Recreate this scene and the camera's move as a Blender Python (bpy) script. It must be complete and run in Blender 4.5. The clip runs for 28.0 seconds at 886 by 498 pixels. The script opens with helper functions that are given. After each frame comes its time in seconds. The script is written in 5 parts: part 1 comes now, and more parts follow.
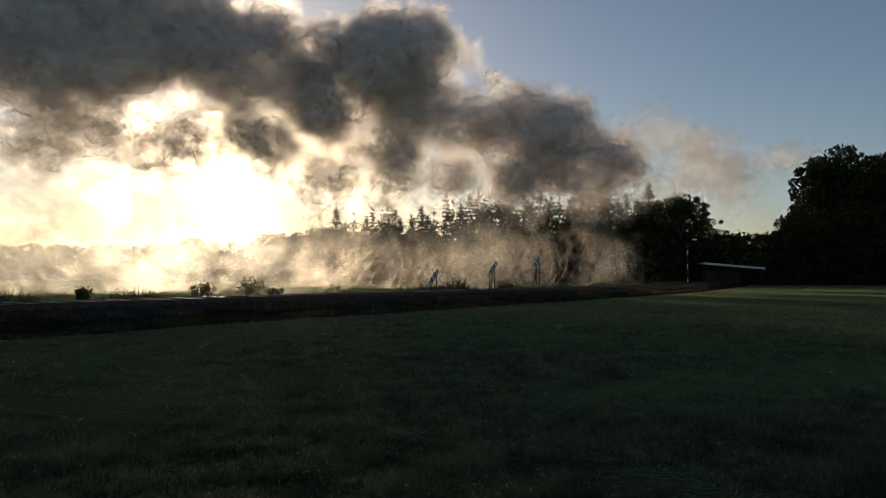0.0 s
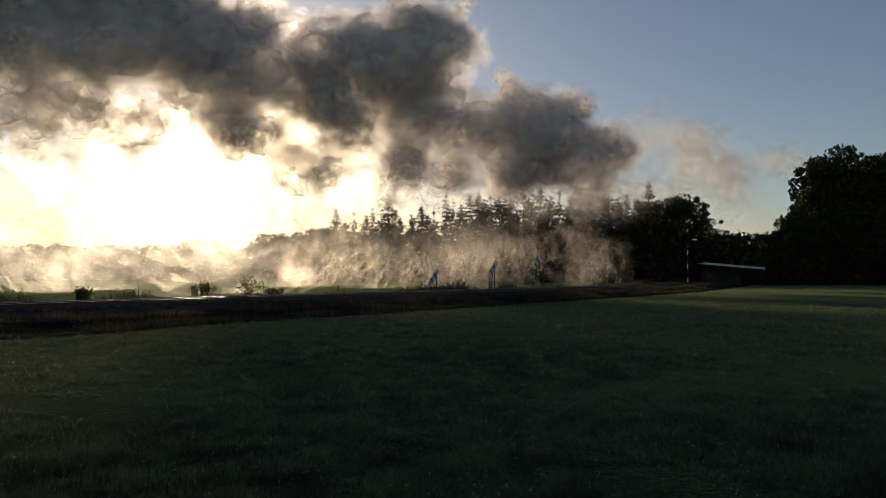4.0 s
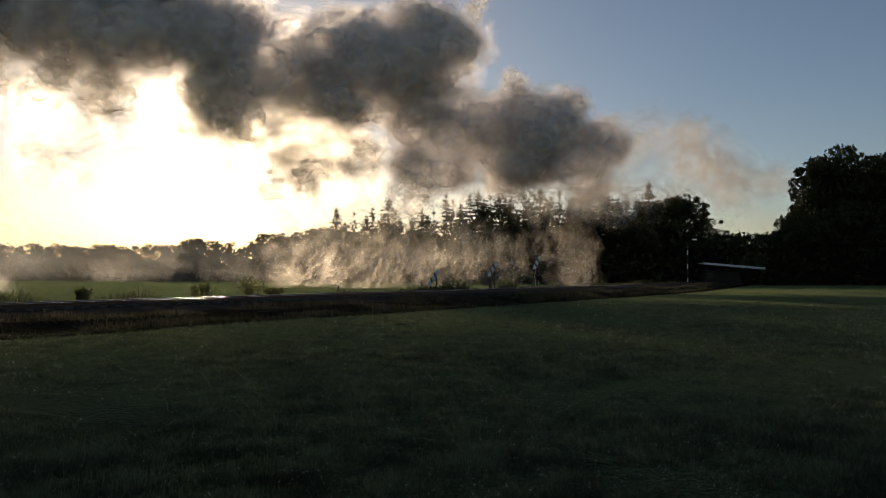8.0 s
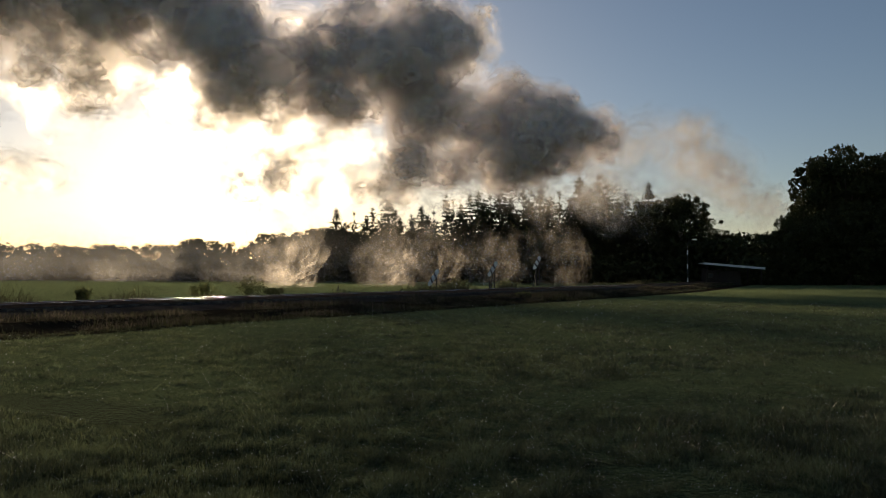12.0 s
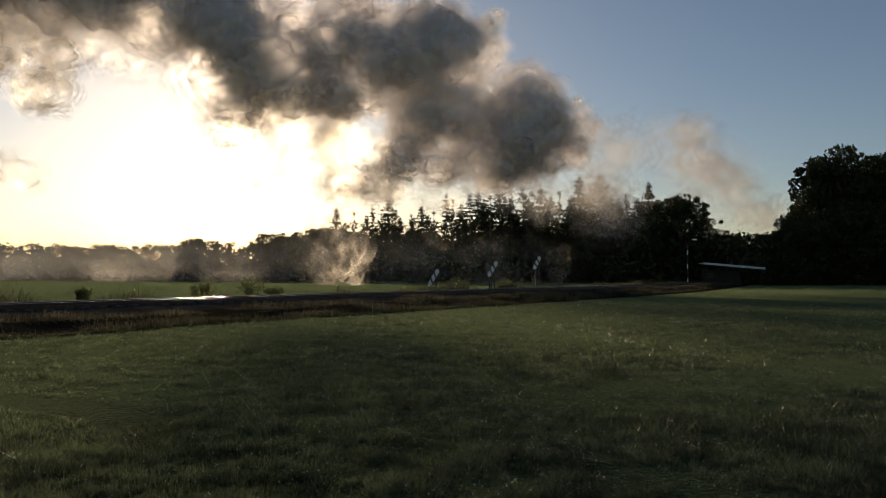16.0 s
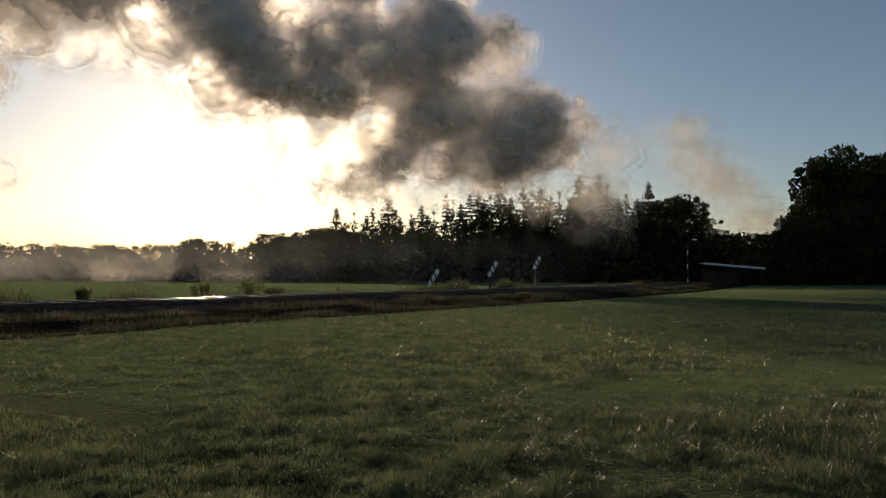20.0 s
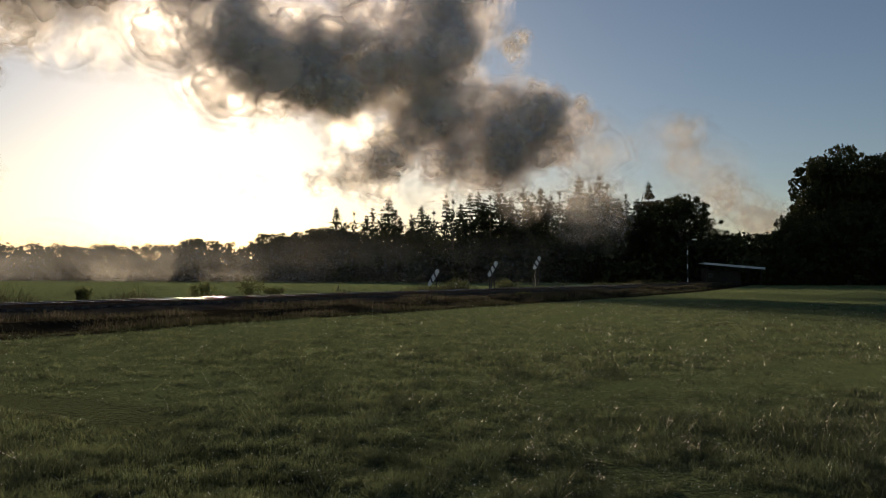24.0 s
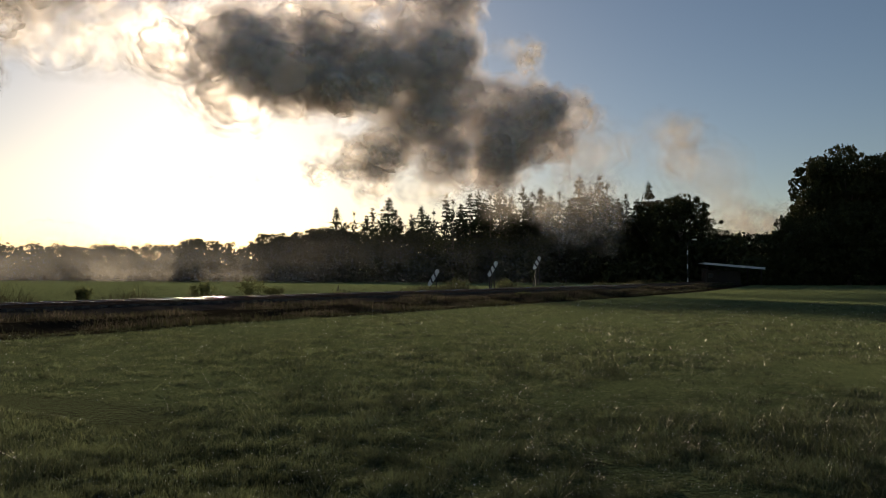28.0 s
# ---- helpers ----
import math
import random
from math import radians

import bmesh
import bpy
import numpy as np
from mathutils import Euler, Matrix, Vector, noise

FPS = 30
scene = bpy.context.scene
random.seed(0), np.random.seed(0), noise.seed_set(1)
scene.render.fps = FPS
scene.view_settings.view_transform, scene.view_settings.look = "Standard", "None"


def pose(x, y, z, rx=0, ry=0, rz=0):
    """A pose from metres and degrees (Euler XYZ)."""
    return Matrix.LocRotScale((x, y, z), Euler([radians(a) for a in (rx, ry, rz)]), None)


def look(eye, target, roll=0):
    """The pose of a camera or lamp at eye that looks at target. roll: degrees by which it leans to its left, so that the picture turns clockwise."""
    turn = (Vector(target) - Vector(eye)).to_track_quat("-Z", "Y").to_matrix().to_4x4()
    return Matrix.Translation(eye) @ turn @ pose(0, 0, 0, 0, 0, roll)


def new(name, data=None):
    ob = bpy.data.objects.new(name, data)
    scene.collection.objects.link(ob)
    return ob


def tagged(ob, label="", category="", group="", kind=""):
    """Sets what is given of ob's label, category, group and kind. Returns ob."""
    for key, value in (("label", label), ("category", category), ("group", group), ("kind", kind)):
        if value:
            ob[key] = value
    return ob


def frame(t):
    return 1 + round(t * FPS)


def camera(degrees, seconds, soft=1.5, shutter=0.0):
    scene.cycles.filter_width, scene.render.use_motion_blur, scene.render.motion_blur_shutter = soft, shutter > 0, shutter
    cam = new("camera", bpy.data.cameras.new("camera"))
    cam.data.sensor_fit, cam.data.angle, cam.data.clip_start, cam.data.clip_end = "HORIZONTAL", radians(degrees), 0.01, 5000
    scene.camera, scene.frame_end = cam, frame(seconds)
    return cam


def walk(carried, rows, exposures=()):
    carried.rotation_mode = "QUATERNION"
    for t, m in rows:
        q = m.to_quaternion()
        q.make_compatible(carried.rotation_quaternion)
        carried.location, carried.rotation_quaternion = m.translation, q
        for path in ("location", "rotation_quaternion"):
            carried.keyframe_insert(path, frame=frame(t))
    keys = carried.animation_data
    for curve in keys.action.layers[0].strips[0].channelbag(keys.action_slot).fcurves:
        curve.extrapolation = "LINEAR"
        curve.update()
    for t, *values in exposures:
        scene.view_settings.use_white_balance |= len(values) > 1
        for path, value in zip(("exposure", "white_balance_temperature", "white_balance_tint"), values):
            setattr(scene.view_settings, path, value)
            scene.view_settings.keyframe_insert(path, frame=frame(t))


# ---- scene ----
cam = camera(65.0, 28.0, soft=1.0)
STAND = pose(0, 0, 1.6, 92.187, 0, 0)
walk(cam, [(0.0, STAND), (28.0, STAND)], exposures=[(0.0, -0.12, 7050, 15), (28.0, -0.12, 7050, 15)])
scene.cycles.transparent_max_bounces = 110
scene.cycles.max_bounces, scene.cycles.diffuse_bounces, scene.cycles.transmission_bounces = 5, 4, 4

# ---------------------------------------------------------------- daylight
SUN_AZ, SUN_EL = -18.6, 12.4          # degrees from +y towards +x, and above the horizon
world = bpy.data.worlds.new("sky")
scene.world = world
world.use_nodes = True
wn, wl = world.node_tree.nodes, world.node_tree.links
sky = wn.new("ShaderNodeTexSky")
sky.sky_type = "NISHITA"
sky.sun_disc = False
sky.sun_elevation, sky.sun_rotation = radians(SUN_EL), radians(SUN_AZ)
sky.altitude, sky.air_density, sky.dust_density, sky.ozone_density = 20, 1.0, 0.6, 2.4
wl.new(sky.outputs[0], wn["Background"].inputs[0])
wn["Background"].inputs[1].default_value = 0.082
sun = new("sun", bpy.data.lights.new("sun", "SUN"))
sun.data.energy, sun.data.angle, sun.data.color = 5.0, radians(0.6), (1.0, 0.84, 0.60)
to_sun = Vector((math.sin(radians(SUN_AZ)) * math.cos(radians(SUN_EL)), math.cos(radians(SUN_AZ)) * math.cos(radians(SUN_EL)), math.sin(radians(SUN_EL))))
sun.matrix_world = look(to_sun * 300, (0, 0, 0))


# ---------------------------------------------------------------- materials
def shader(name):
    m = bpy.data.materials.new(name)
    m.use_nodes = True
    nt = m.node_tree
    return m, nt, nt.nodes["Principled BSDF"], nt.nodes["Material Output"]


def noise_node(nt, scale, detail=4, rough=0.55, coord="Object", stretch=None):
    tc, tex = nt.nodes.new("ShaderNodeTexCoord"), nt.nodes.new("ShaderNodeTexNoise")
    tex.inputs["Scale"].default_value, tex.inputs["Detail"].default_value, tex.inputs["Roughness"].default_value = scale, detail, rough
    src = tc.outputs[coord]
    if stretch:
        mp = nt.nodes.new("ShaderNodeMapping")
        mp.inputs["Scale"].default_value = stretch
        nt.links.new(src, mp.inputs["Vector"])
        src = mp.outputs[0]
    nt.links.new(src, tex.inputs["Vector"])
    return tex.outputs["Fac"]


def ramp(nt, fac, *stops):
    r = nt.nodes.new("ShaderNodeValToRGB")
    while len(r.color_ramp.elements) < len(stops):
        r.color_ramp.elements.new(0.5)
    for e, (p, c) in zip(r.color_ramp.elements, stops):
        e.position, e.color = p, (*c, 1)
    nt.links.new(fac, r.inputs[0])
    return r.outputs[0]


def blend(nt, fac, a, b, mode="MIX"):
    n = nt.nodes.new("ShaderNodeMix")
    n.data_type, n.blend_type = "RGBA", mode
    for sock, v in ((n.inputs[0], fac), (n.inputs[6], a), (n.inputs[7], b)):
        if isinstance(v, (int, float)):
            sock.default_value = v
        elif isinstance(v, tuple):
            sock.default_value = (*v, 1)
        else:
            nt.links.new(v, sock)
    return n.outputs[2]


def bump(nt, p, fac, strength, dist):
    b = nt.nodes.new("ShaderNodeBump")
    b.inputs["Strength"].default_value, b.inputs["Distance"].default_value = strength, dist
    nt.links.new(fac, b.inputs["Height"])
    nt.links.new(b.outputs[0], p.inputs["Normal"])


def plain(name, c1, c2, scale=3.0, rough=0.7, metal=0.0, bump_mm=3.0, coord="Object", stretch=None, gloss=0.4):
    """A surface of two tones at a coarse scale with fine grain and relief."""
    m, nt, p, _ = shader(name)
    big = noise_node(nt, scale, 3, coord=coord, stretch=stretch)
    fine = noise_node(nt, scale * 14, 5, coord=coord, stretch=stretch)
    col = ramp(nt, big, (0.35, c1), (0.65, c2))
    col = blend(nt, 0.35, col, ramp(nt, fine, (0.3, tuple(0.6 * c for c in c1)), (0.7, tuple(min(1, 1.25 * c) for c in c2))))
    nt.links.new(col, p.inputs["Base Color"])
    p.inputs["Roughness"].default_value, p.inputs["Metallic"].default_value = rough, metal
    p.inputs["Specular IOR Level"].default_value = gloss
    bump(nt, p, fine, 0.6, bump_mm / 1000)
    return m


def leafy(name, c1, c2, sheer=0.25, rough=0.6, gloss=0.12, patch=0.0):
    """Foliage: tones vary from leaf to leaf, a little light shines through."""
    m, nt, p, out = shader(name)
    g = nt.nodes.new("ShaderNodeNewGeometry")
    r = nt.nodes.new("ShaderNodeObjectInfo")
    col = ramp(nt, g.outputs["Random Per Island"], (0.0, c1), (1.0, c2))
    col = blend(nt, 0.3, col, ramp(nt, r.outputs["Random"], (0.0, c1), (1.0, c2)))
    if patch:                                    # drifts of darker and lighter growth
        col = blend(nt, 0.85, col, ramp(nt, noise_node(nt, patch, 8, 0.72), (0.40, (0.20, 0.22, 0.22)), (0.60, (1.3, 1.28, 1.15))), "MULTIPLY")
    nt.links.new(col, p.inputs["Base Color"])
    p.inputs["Roughness"].default_value, p.inputs["Specular IOR Level"].default_value = rough, gloss
    t, mix = nt.nodes.new("ShaderNodeBsdfTranslucent"), nt.nodes.new("ShaderNodeMixShader")
    nt.links.new(col, t.inputs["Color"])
    mix.inputs[0].default_value = sheer
    nt.links.new(p.outputs[0], mix.inputs[1])
    nt.links.new(t.outputs[0], mix.inputs[2])
    nt.links.new(mix.outputs[0], out.inputs["Surface"])
    return m


def smoke(name, colour, thick, low=0.36, high=0.62, scale=1.6, forward=0.15):
    """Drifting smoke: thin shells, denser inwards, with gaps torn by turbulence."""
    m, nt, p, out = shader(name)
    nt.nodes.remove(p)
    at = nt.nodes.new("ShaderNodeAttribute")
    at.attribute_name = "shell_opacity"
    tc, info = nt.nodes.new("ShaderNodeTexCoord"), nt.nodes.new("ShaderNodeObjectInfo")
    shift = nt.nodes.new("ShaderNodeVectorMath")
    shift.operation = "MULTIPLY_ADD"
    shift.inputs[1].default_value = (1, 1, 1)
    spread = nt.nodes.new("ShaderNodeMath")
    spread.operation = "MULTIPLY"
    spread.inputs[1].default_value = 40
    nt.links.new(info.outputs["Random"], spread.inputs[0])
    nt.links.new(tc.outputs["Object"], shift.inputs[0])
    nt.links.new(spread.outputs[0], shift.inputs[2])
    tex = nt.nodes.new("ShaderNodeTexNoise")
    tex.inputs["Scale"].default_value, tex.inputs["Detail"].default_value, tex.inputs["Roughness"].default_value = scale, 2, 0.6
    nt.links.new(shift.outputs[0], tex.inputs["Vector"])
    mr = nt.nodes.new("ShaderNodeMapRange")
    mr.interpolation_type = "SMOOTHSTEP"
    mr.inputs["From Min"].default_value, mr.inputs["From Max"].default_value = low, high
    mr.inputs["To Min"].default_value, mr.inputs["To Max"].default_value = 0.0, thick
    nt.links.new(tex.outputs["Fac"], mr.inputs["Value"])
    al = nt.nodes.new("ShaderNodeMath")
    al.operation, al.use_clamp = "MULTIPLY", True
    nt.links.new(mr.outputs[0], al.inputs[0])
    nt.links.new(at.outputs["Fac"], al.inputs[1])
    d, t, h = nt.nodes.new("ShaderNodeBsdfDiffuse"), nt.nodes.new("ShaderNodeBsdfTranslucent"), nt.nodes.new("ShaderNodeMixShader")
    tr, mix = nt.nodes.new("ShaderNodeBsdfTransparent"), nt.nodes.new("ShaderNodeMixShader")
    d.inputs[0].default_value = t.inputs[0].default_value = (*colour, 1)
    h.inputs[0].default_value = 0.5
    nt.links.new(d.outputs[0], h.inputs[1])
    nt.links.new(t.outputs[0], h.inputs[2])
    # fine droplets throw most of the light forward
    fw, hf = nt.nodes.new("ShaderNodeBsdfRefraction"), nt.nodes.new("ShaderNodeMixShader")
    fw.inputs["Color"].default_value = (*colour, 1)
    fw.inputs["Roughness"].default_value, fw.inputs["IOR"].default_value = 0.75, 1.3
    hf.inputs[0].default_value = forward
    nt.links.new(h.outputs[0], hf.inputs[1])
    nt.links.new(fw.outputs[0], hf.inputs[2])
    nt.links.new(al.outputs[0], mix.inputs[0])
    nt.links.new(tr.outputs[0], mix.inputs[1])
    nt.links.new(hf.outputs[0], mix.inputs[2])
    nt.links.new(mix.outputs[0], out.inputs["Surface"])
    return m


def ground_material():
    """Short dewy meadow: green tones in broad patches, tufts, a few bare spots."""
    m, nt, p, _ = shader("meadow")
    broad, mid, fine = (noise_node(nt, s, 4) for s in (0.06, 0.7, 14.0))
    col = ramp(nt, broad, (0.35, (0.020, 0.027, 0.013)), (0.65, (0.029, 0.036, 0.016)))
    col = blend(nt, 0.55, col, ramp(nt, mid, (0.3, (0.009, 0.014, 0.006)), (0.55, (0.025, 0.031, 0.013)), (0.75, (0.035, 0.039, 0.019))))
    col = blend(nt, 0.5, col, ramp(nt, fine, (0.3, (0.005, 0.009, 0.005)), (0.7, (0.035, 0.043, 0.022))))
    # a worn bare rut in the near turf
    tc, mp, sph = nt.nodes.new("ShaderNodeTexCoord"), nt.nodes.new("ShaderNodeMapping"), nt.nodes.new("ShaderNodeTexGradient")
    mp.vector_type, sph.gradient_type = "TEXTURE", "SPHERICAL"
    mp.inputs["Location"].default_value, mp.inputs["Rotation"].default_value, mp.inputs["Scale"].default_value = (-4.6, 8.5, 0), (0, 0, radians(-29)), (2.9, 0.85, 1)
    nt.links.new(tc.outputs["Object"], mp.inputs[0])
    nt.links.new(mp.outputs[0], sph.inputs[0])
    col = blend(nt, ramp(nt, sph.outputs["Fac"], (0.0, (0, 0, 0)), (0.5, (1, 1, 1))), col, (0.011, 0.007, 0.007))
    nt.links.new(col, p.inputs["Base Color"])
    p.inputs["Roughness"].default_value = 0.85
    p.inputs["Specular IOR Level"].default_value = 0.0
    p.inputs["Sheen Weight"].default_value, p.inputs["Sheen Roughness"].default_value = 0.30, 0.38
    p.inputs["Sheen Tint"].default_value = (0.48, 0.60, 0.30, 1)
    bump(nt, p, fine, 1.0, 0.06)
    return m


MEADOW = ground_material()
BLADE = leafy("grass_blade", (0.014, 0.022, 0.010), (0.19, 0.225, 0.125), sheer=0.58, rough=0.35, gloss=0.5, patch=1.3)
DRY = leafy("dry_grass", (0.040, 0.034, 0.028), (0.155, 0.132, 0.110), sheer=0.5, patch=0.7)
VERGE_WEED = leafy("verge_weed_leaf", (0.022, 0.026, 0.014), (0.080, 0.082, 0.050), sheer=0.5, patch=0.8)
WEED = leafy("weed_leaf", (0.050, 0.064, 0.026), (0.140, 0.155, 0.068), sheer=0.58)
LEAF = leafy("broad_leaf", (0.028, 0.036, 0.014), (0.062, 0.066, 0.026), sheer=0.18)
NEEDLE = leafy("needles", (0.016, 0.026, 0.012), (0.036, 0.046, 0.020), sheer=0.08)
BARK = plain("bark", (0.07, 0.055, 0.04), (0.12, 0.10, 0.08), 2.0, 0.9, stretch=(3, 3, 0.5), bump_mm=20)
BALLAST = plain("ballast", (0.026, 0.023, 0.021), (0.060, 0.053, 0.048), 1.2, 0.9, bump_mm=40, gloss=0.0)
SOIL = plain("verge_soil", (0.014, 0.012, 0.009), (0.030, 0.025, 0.017), 0.8, 0.95, bump_mm=30, gloss=0.0)
OLD_WOOD = plain("tarred_wood", (0.045, 0.036, 0.03), (0.10, 0.085, 0.07), 2.5, 0.85, stretch=(1, 1, 6))
RUST = plain("rusty_steel", (0.09, 0.05, 0.035), (0.16, 0.09, 0.06), 5.0, 0.6, 0.6)
BRIGHT = plain("worn_rail_head", (0.42, 0.41, 0.40), (0.55, 0.54, 0.52), 4.0, 0.22, 1.0, bump_mm=0.4)
POST = plain("dark_post", (0.014, 0.014, 0.015), (0.03, 0.029, 0.028), 4.0, 0.7)
WHITE = plain("weathered_white", (0.62, 0.62, 0.60), (0.80, 0.80, 0.78), 3.0, 0.55, bump_mm=0.5)
BLACK = plain("black_paint", (0.018, 0.018, 0.02), (0.035, 0.035, 0.035), 3.0, 0.5, bump_mm=0.5)
ROOFING = plain("pale_roof_sheet", (0.50, 0.50, 0.50), (0.66, 0.66, 0.65), 1.5, 0.5, bump_mm=2)
BOARD = plain("dark_boarding", (0.018, 0.014, 0.012), (0.035, 0.026, 0.02), 2.0, 0.8, stretch=(4, 4, 0.6))
PLUME = smoke("coal_smoke", (0.98, 0.94, 0.94), 0.76, 0.28, 0.58, forward=0.11)
FRINGE = smoke("pale_smoke", (0.95, 0.91, 0.88), 0.70, 0.34, 0.68, 1.6, 0.07)
STEAM = smoke("white_steam", (0.95, 0.86, 0.76), 0.46, 0.45, 0.65, 1.6)
VAPOUR = smoke("sunlit_vapour", (0.97, 0.93, 0.86), 0.40, 0.36, 0.70, 1.7, 0.3)
WISP = smoke("thin_smoke", (0.90, 0.85, 0.80), 0.22, 0.34, 0.70, 1.2)
VEIL = smoke("glowing_smoke", (0.97, 0.93, 0.86), 0.80, 0.30, 0.66, 1.0, 0.3)
HAZE = smoke("morning_mist", (0.90, 0.90, 0.90), 0.10, 0.0, 0.95, 0.5, 0.05)
FIELD_MIST = smoke("field_mist", (0.93, 0.90, 0.86), 0.22, 0.0, 0.95, 0.5, 0.08)
SMOG = smoke("drifting_smog", (0.96, 0.86, 0.78), 0.30, 0.10, 0.85, 0.7, 0.1)
# near-white colour stands in for the sparkle of clear drops
DEW = leafy("dew_drop", (0.80, 0.82, 0.82), (0.95, 0.95, 0.93), sheer=0.75, rough=0.15, gloss=1.0)


# ---------------------------------------------------------------- mesh helpers
def mesh_of(name, bm, material):
    me = bpy.data.meshes.new(name)
    bm.to_mesh(me)
    bm.free()
    for m in (material if isinstance(material, (list, tuple)) else [material]):
        me.materials.append(m)
    return me


def part(name, bm, material, parent, label=""):
    ob = new(name, mesh_of(name, bm, material))
    ob.parent = parent
    return tagged(ob, label)


def mesh_np(name, verts, faces, material, smooth=False):
    me = bpy.data.meshes.new(name)
    me.from_pydata(verts.tolist() if hasattr(verts, "tolist") else verts, [], faces.tolist() if hasattr(faces, "tolist") else faces)
    me.materials.append(material)
    if smooth:
        me.polygons.foreach_set("use_smooth", [True] * len(me.polygons))
    return me


def base(name, m, label, category, group="", kind=""):
    ob = new(name)
    ob.matrix_basis = m
    return tagged(ob, label, category, group, kind)


def box(bm, sx, sy, sz, x=0, y=0, z=0, bevel=0.0, turn=None):
    """A box of that size centred at x, y, z, with softened edges."""
    r = bmesh.ops.create_cube(bm, size=1, matrix=Matrix.Translation((x, y, z)) @ (turn or Matrix()) @ Matrix.Diagonal((sx, sy, sz, 1)))
    if bevel:
        vs = set(r["verts"])
        bmesh.ops.bevel(bm, geom=[e for e in bm.edges if e.verts[0] in vs], offset=bevel, segments=2, affect="EDGES")
    return bm


def rod(bm, a, b, r1, r2=None, seg=8):
    """A tapered rod from a to b."""
    a, b = Vector(a), Vector(b)
    d = b - a
    m = Matrix.Translation((a + b) / 2) @ d.to_track_quat("Z", "Y").to_matrix().to_4x4()
    bmesh.ops.create_cone(bm, cap_ends=True, segments=seg, radius1=r1, radius2=r1 if r2 is None else r2, depth=d.length, matrix=m)
    return bm


def leaves(centres, size, rng, flat=0.0, long=1.0):
    """Bent leaf clumps (two triangles sharing a rib) of random turn at the centres."""
    n = len(centres)
    a = rng.normal(size=(n, 3))
    a[:, 2] *= 1 - flat
    a /= np.linalg.norm(a, axis=1)[:, None] + 1e-9
    b = np.cross(a, rng.normal(size=(n, 3)))
    b /= np.linalg.norm(b, axis=1)[:, None] + 1e-9
    c = np.cross(a, b)
    s = (size * rng.uniform(0.6, 1.4, n))[:, None]
    v = np.stack([centres - a * s * long, centres + b * s * 0.6 + c * s * 0.25, centres + a * s * long, centres - b * s * 0.6 + c * s * 0.25], 1).reshape(-1, 3)
    i = np.arange(n)[:, None] * 4
    f = np.concatenate([i + [[0, 1, 2]], i + [[0, 2, 3]]])
    return v, f


# ---------------------------------------------------------------- ground and railway
LINE = [Vector(p) for p in ((-96, -89), (-55.5, -33), (-15.1, 23.8), (1.6, 47.4), (18.3, 71), (33.0, 97), (49, 127), (70, 166), (116, 256), (160, 345))]


def spline(k):
    """A smooth run through the line's points, with its way to the right."""
    i = min(int(k), len(LINE) - 2)
    u = k - i
    p = [LINE[max(0, min(len(LINE) - 1, i + j))] for j in (-1, 0, 1, 2)]
    q = 0.5 * ((2 * p[1]) + (p[2] - p[0]) * u + (2 * p[0] - 5 * p[1] + 4 * p[2] - p[3]) * u * u + (3 * p[1] - p[0] - 3 * p[2] + p[3]) * u ** 3)
    return q


def along(step):
    """Places every step metres along the line: x, y, direction."""
    fine = [spline(k * 0.02) for k in range(int((len(LINE) - 1) * 50) + 1)]
    out, left = [], 0.0
    for a, b in zip(fine, fine[1:]):
        d = (b - a).length
        while left <= d:
            p = a.lerp(b, left / d)
            out.append((p.x, p.y, (b - a).normalized()))
            left += step
        left -= d
    return out


def ribbon(name, profile, material, parent, step=2.0, rough=0.0, smooth=True, first=0, last=None):
    """A profile (offset to the right, height) drawn along the line."""
    pts = along(step)[first:last]
    v, f, n = [], [], len(profile)
    for j, (x, y, d) in enumerate(pts):
        for o, z in profile:
            w = rough * noise.noise((x * 0.9 + o, y * 0.9, o * 1.3)) if rough else 0
            v.append((x + d.y * (o + w * 1.5), y - d.x * (o + w * 1.5), max(z + w, 0.004 if z < 0.02 else z + w)))
    for j in range(len(pts) - 1):
        for k in range(n - 1):
            a = j * n + k
            f.append((a, a + 1, a + n + 1, a + n))
    ob = new(name, mesh_np(name, np.array(v), f, material, smooth))
    ob.parent = parent
    return ob


def ground():
    rng = np.random.default_rng(3)
    rings = [2 * 1.16 ** k for k in range(52)]
    v, f, seg = [(0, 0, 0)], [], 96
    for r in rings:
        for k in range(seg):
            a = 2 * math.pi * k / seg
            x, y = r * math.cos(a), r * math.sin(a)
            v.append((x, y, 0.05 * (noise.noise((x * 0.25, y * 0.25, 3)) + 0.5 * noise.noise((x * 0.9, y * 0.9, 9))) if r < 60 else 0))
    for k in range(seg):
        f.append((0, 1 + k, 1 + (k + 1) % seg))
        for j in range(len(rings) - 1):
            a, b = 1 + j * seg, 1 + (j + 1) * seg
            f.append((a + k, b + k, b + (k + 1) % seg, a + (k + 1) % seg))
    ob = new("ground", mesh_np("ground", np.array(v), f, MEADOW, True))
    tagged(ob, "flat dewy green meadow reaching to the woods", "meadow", kind="structure")


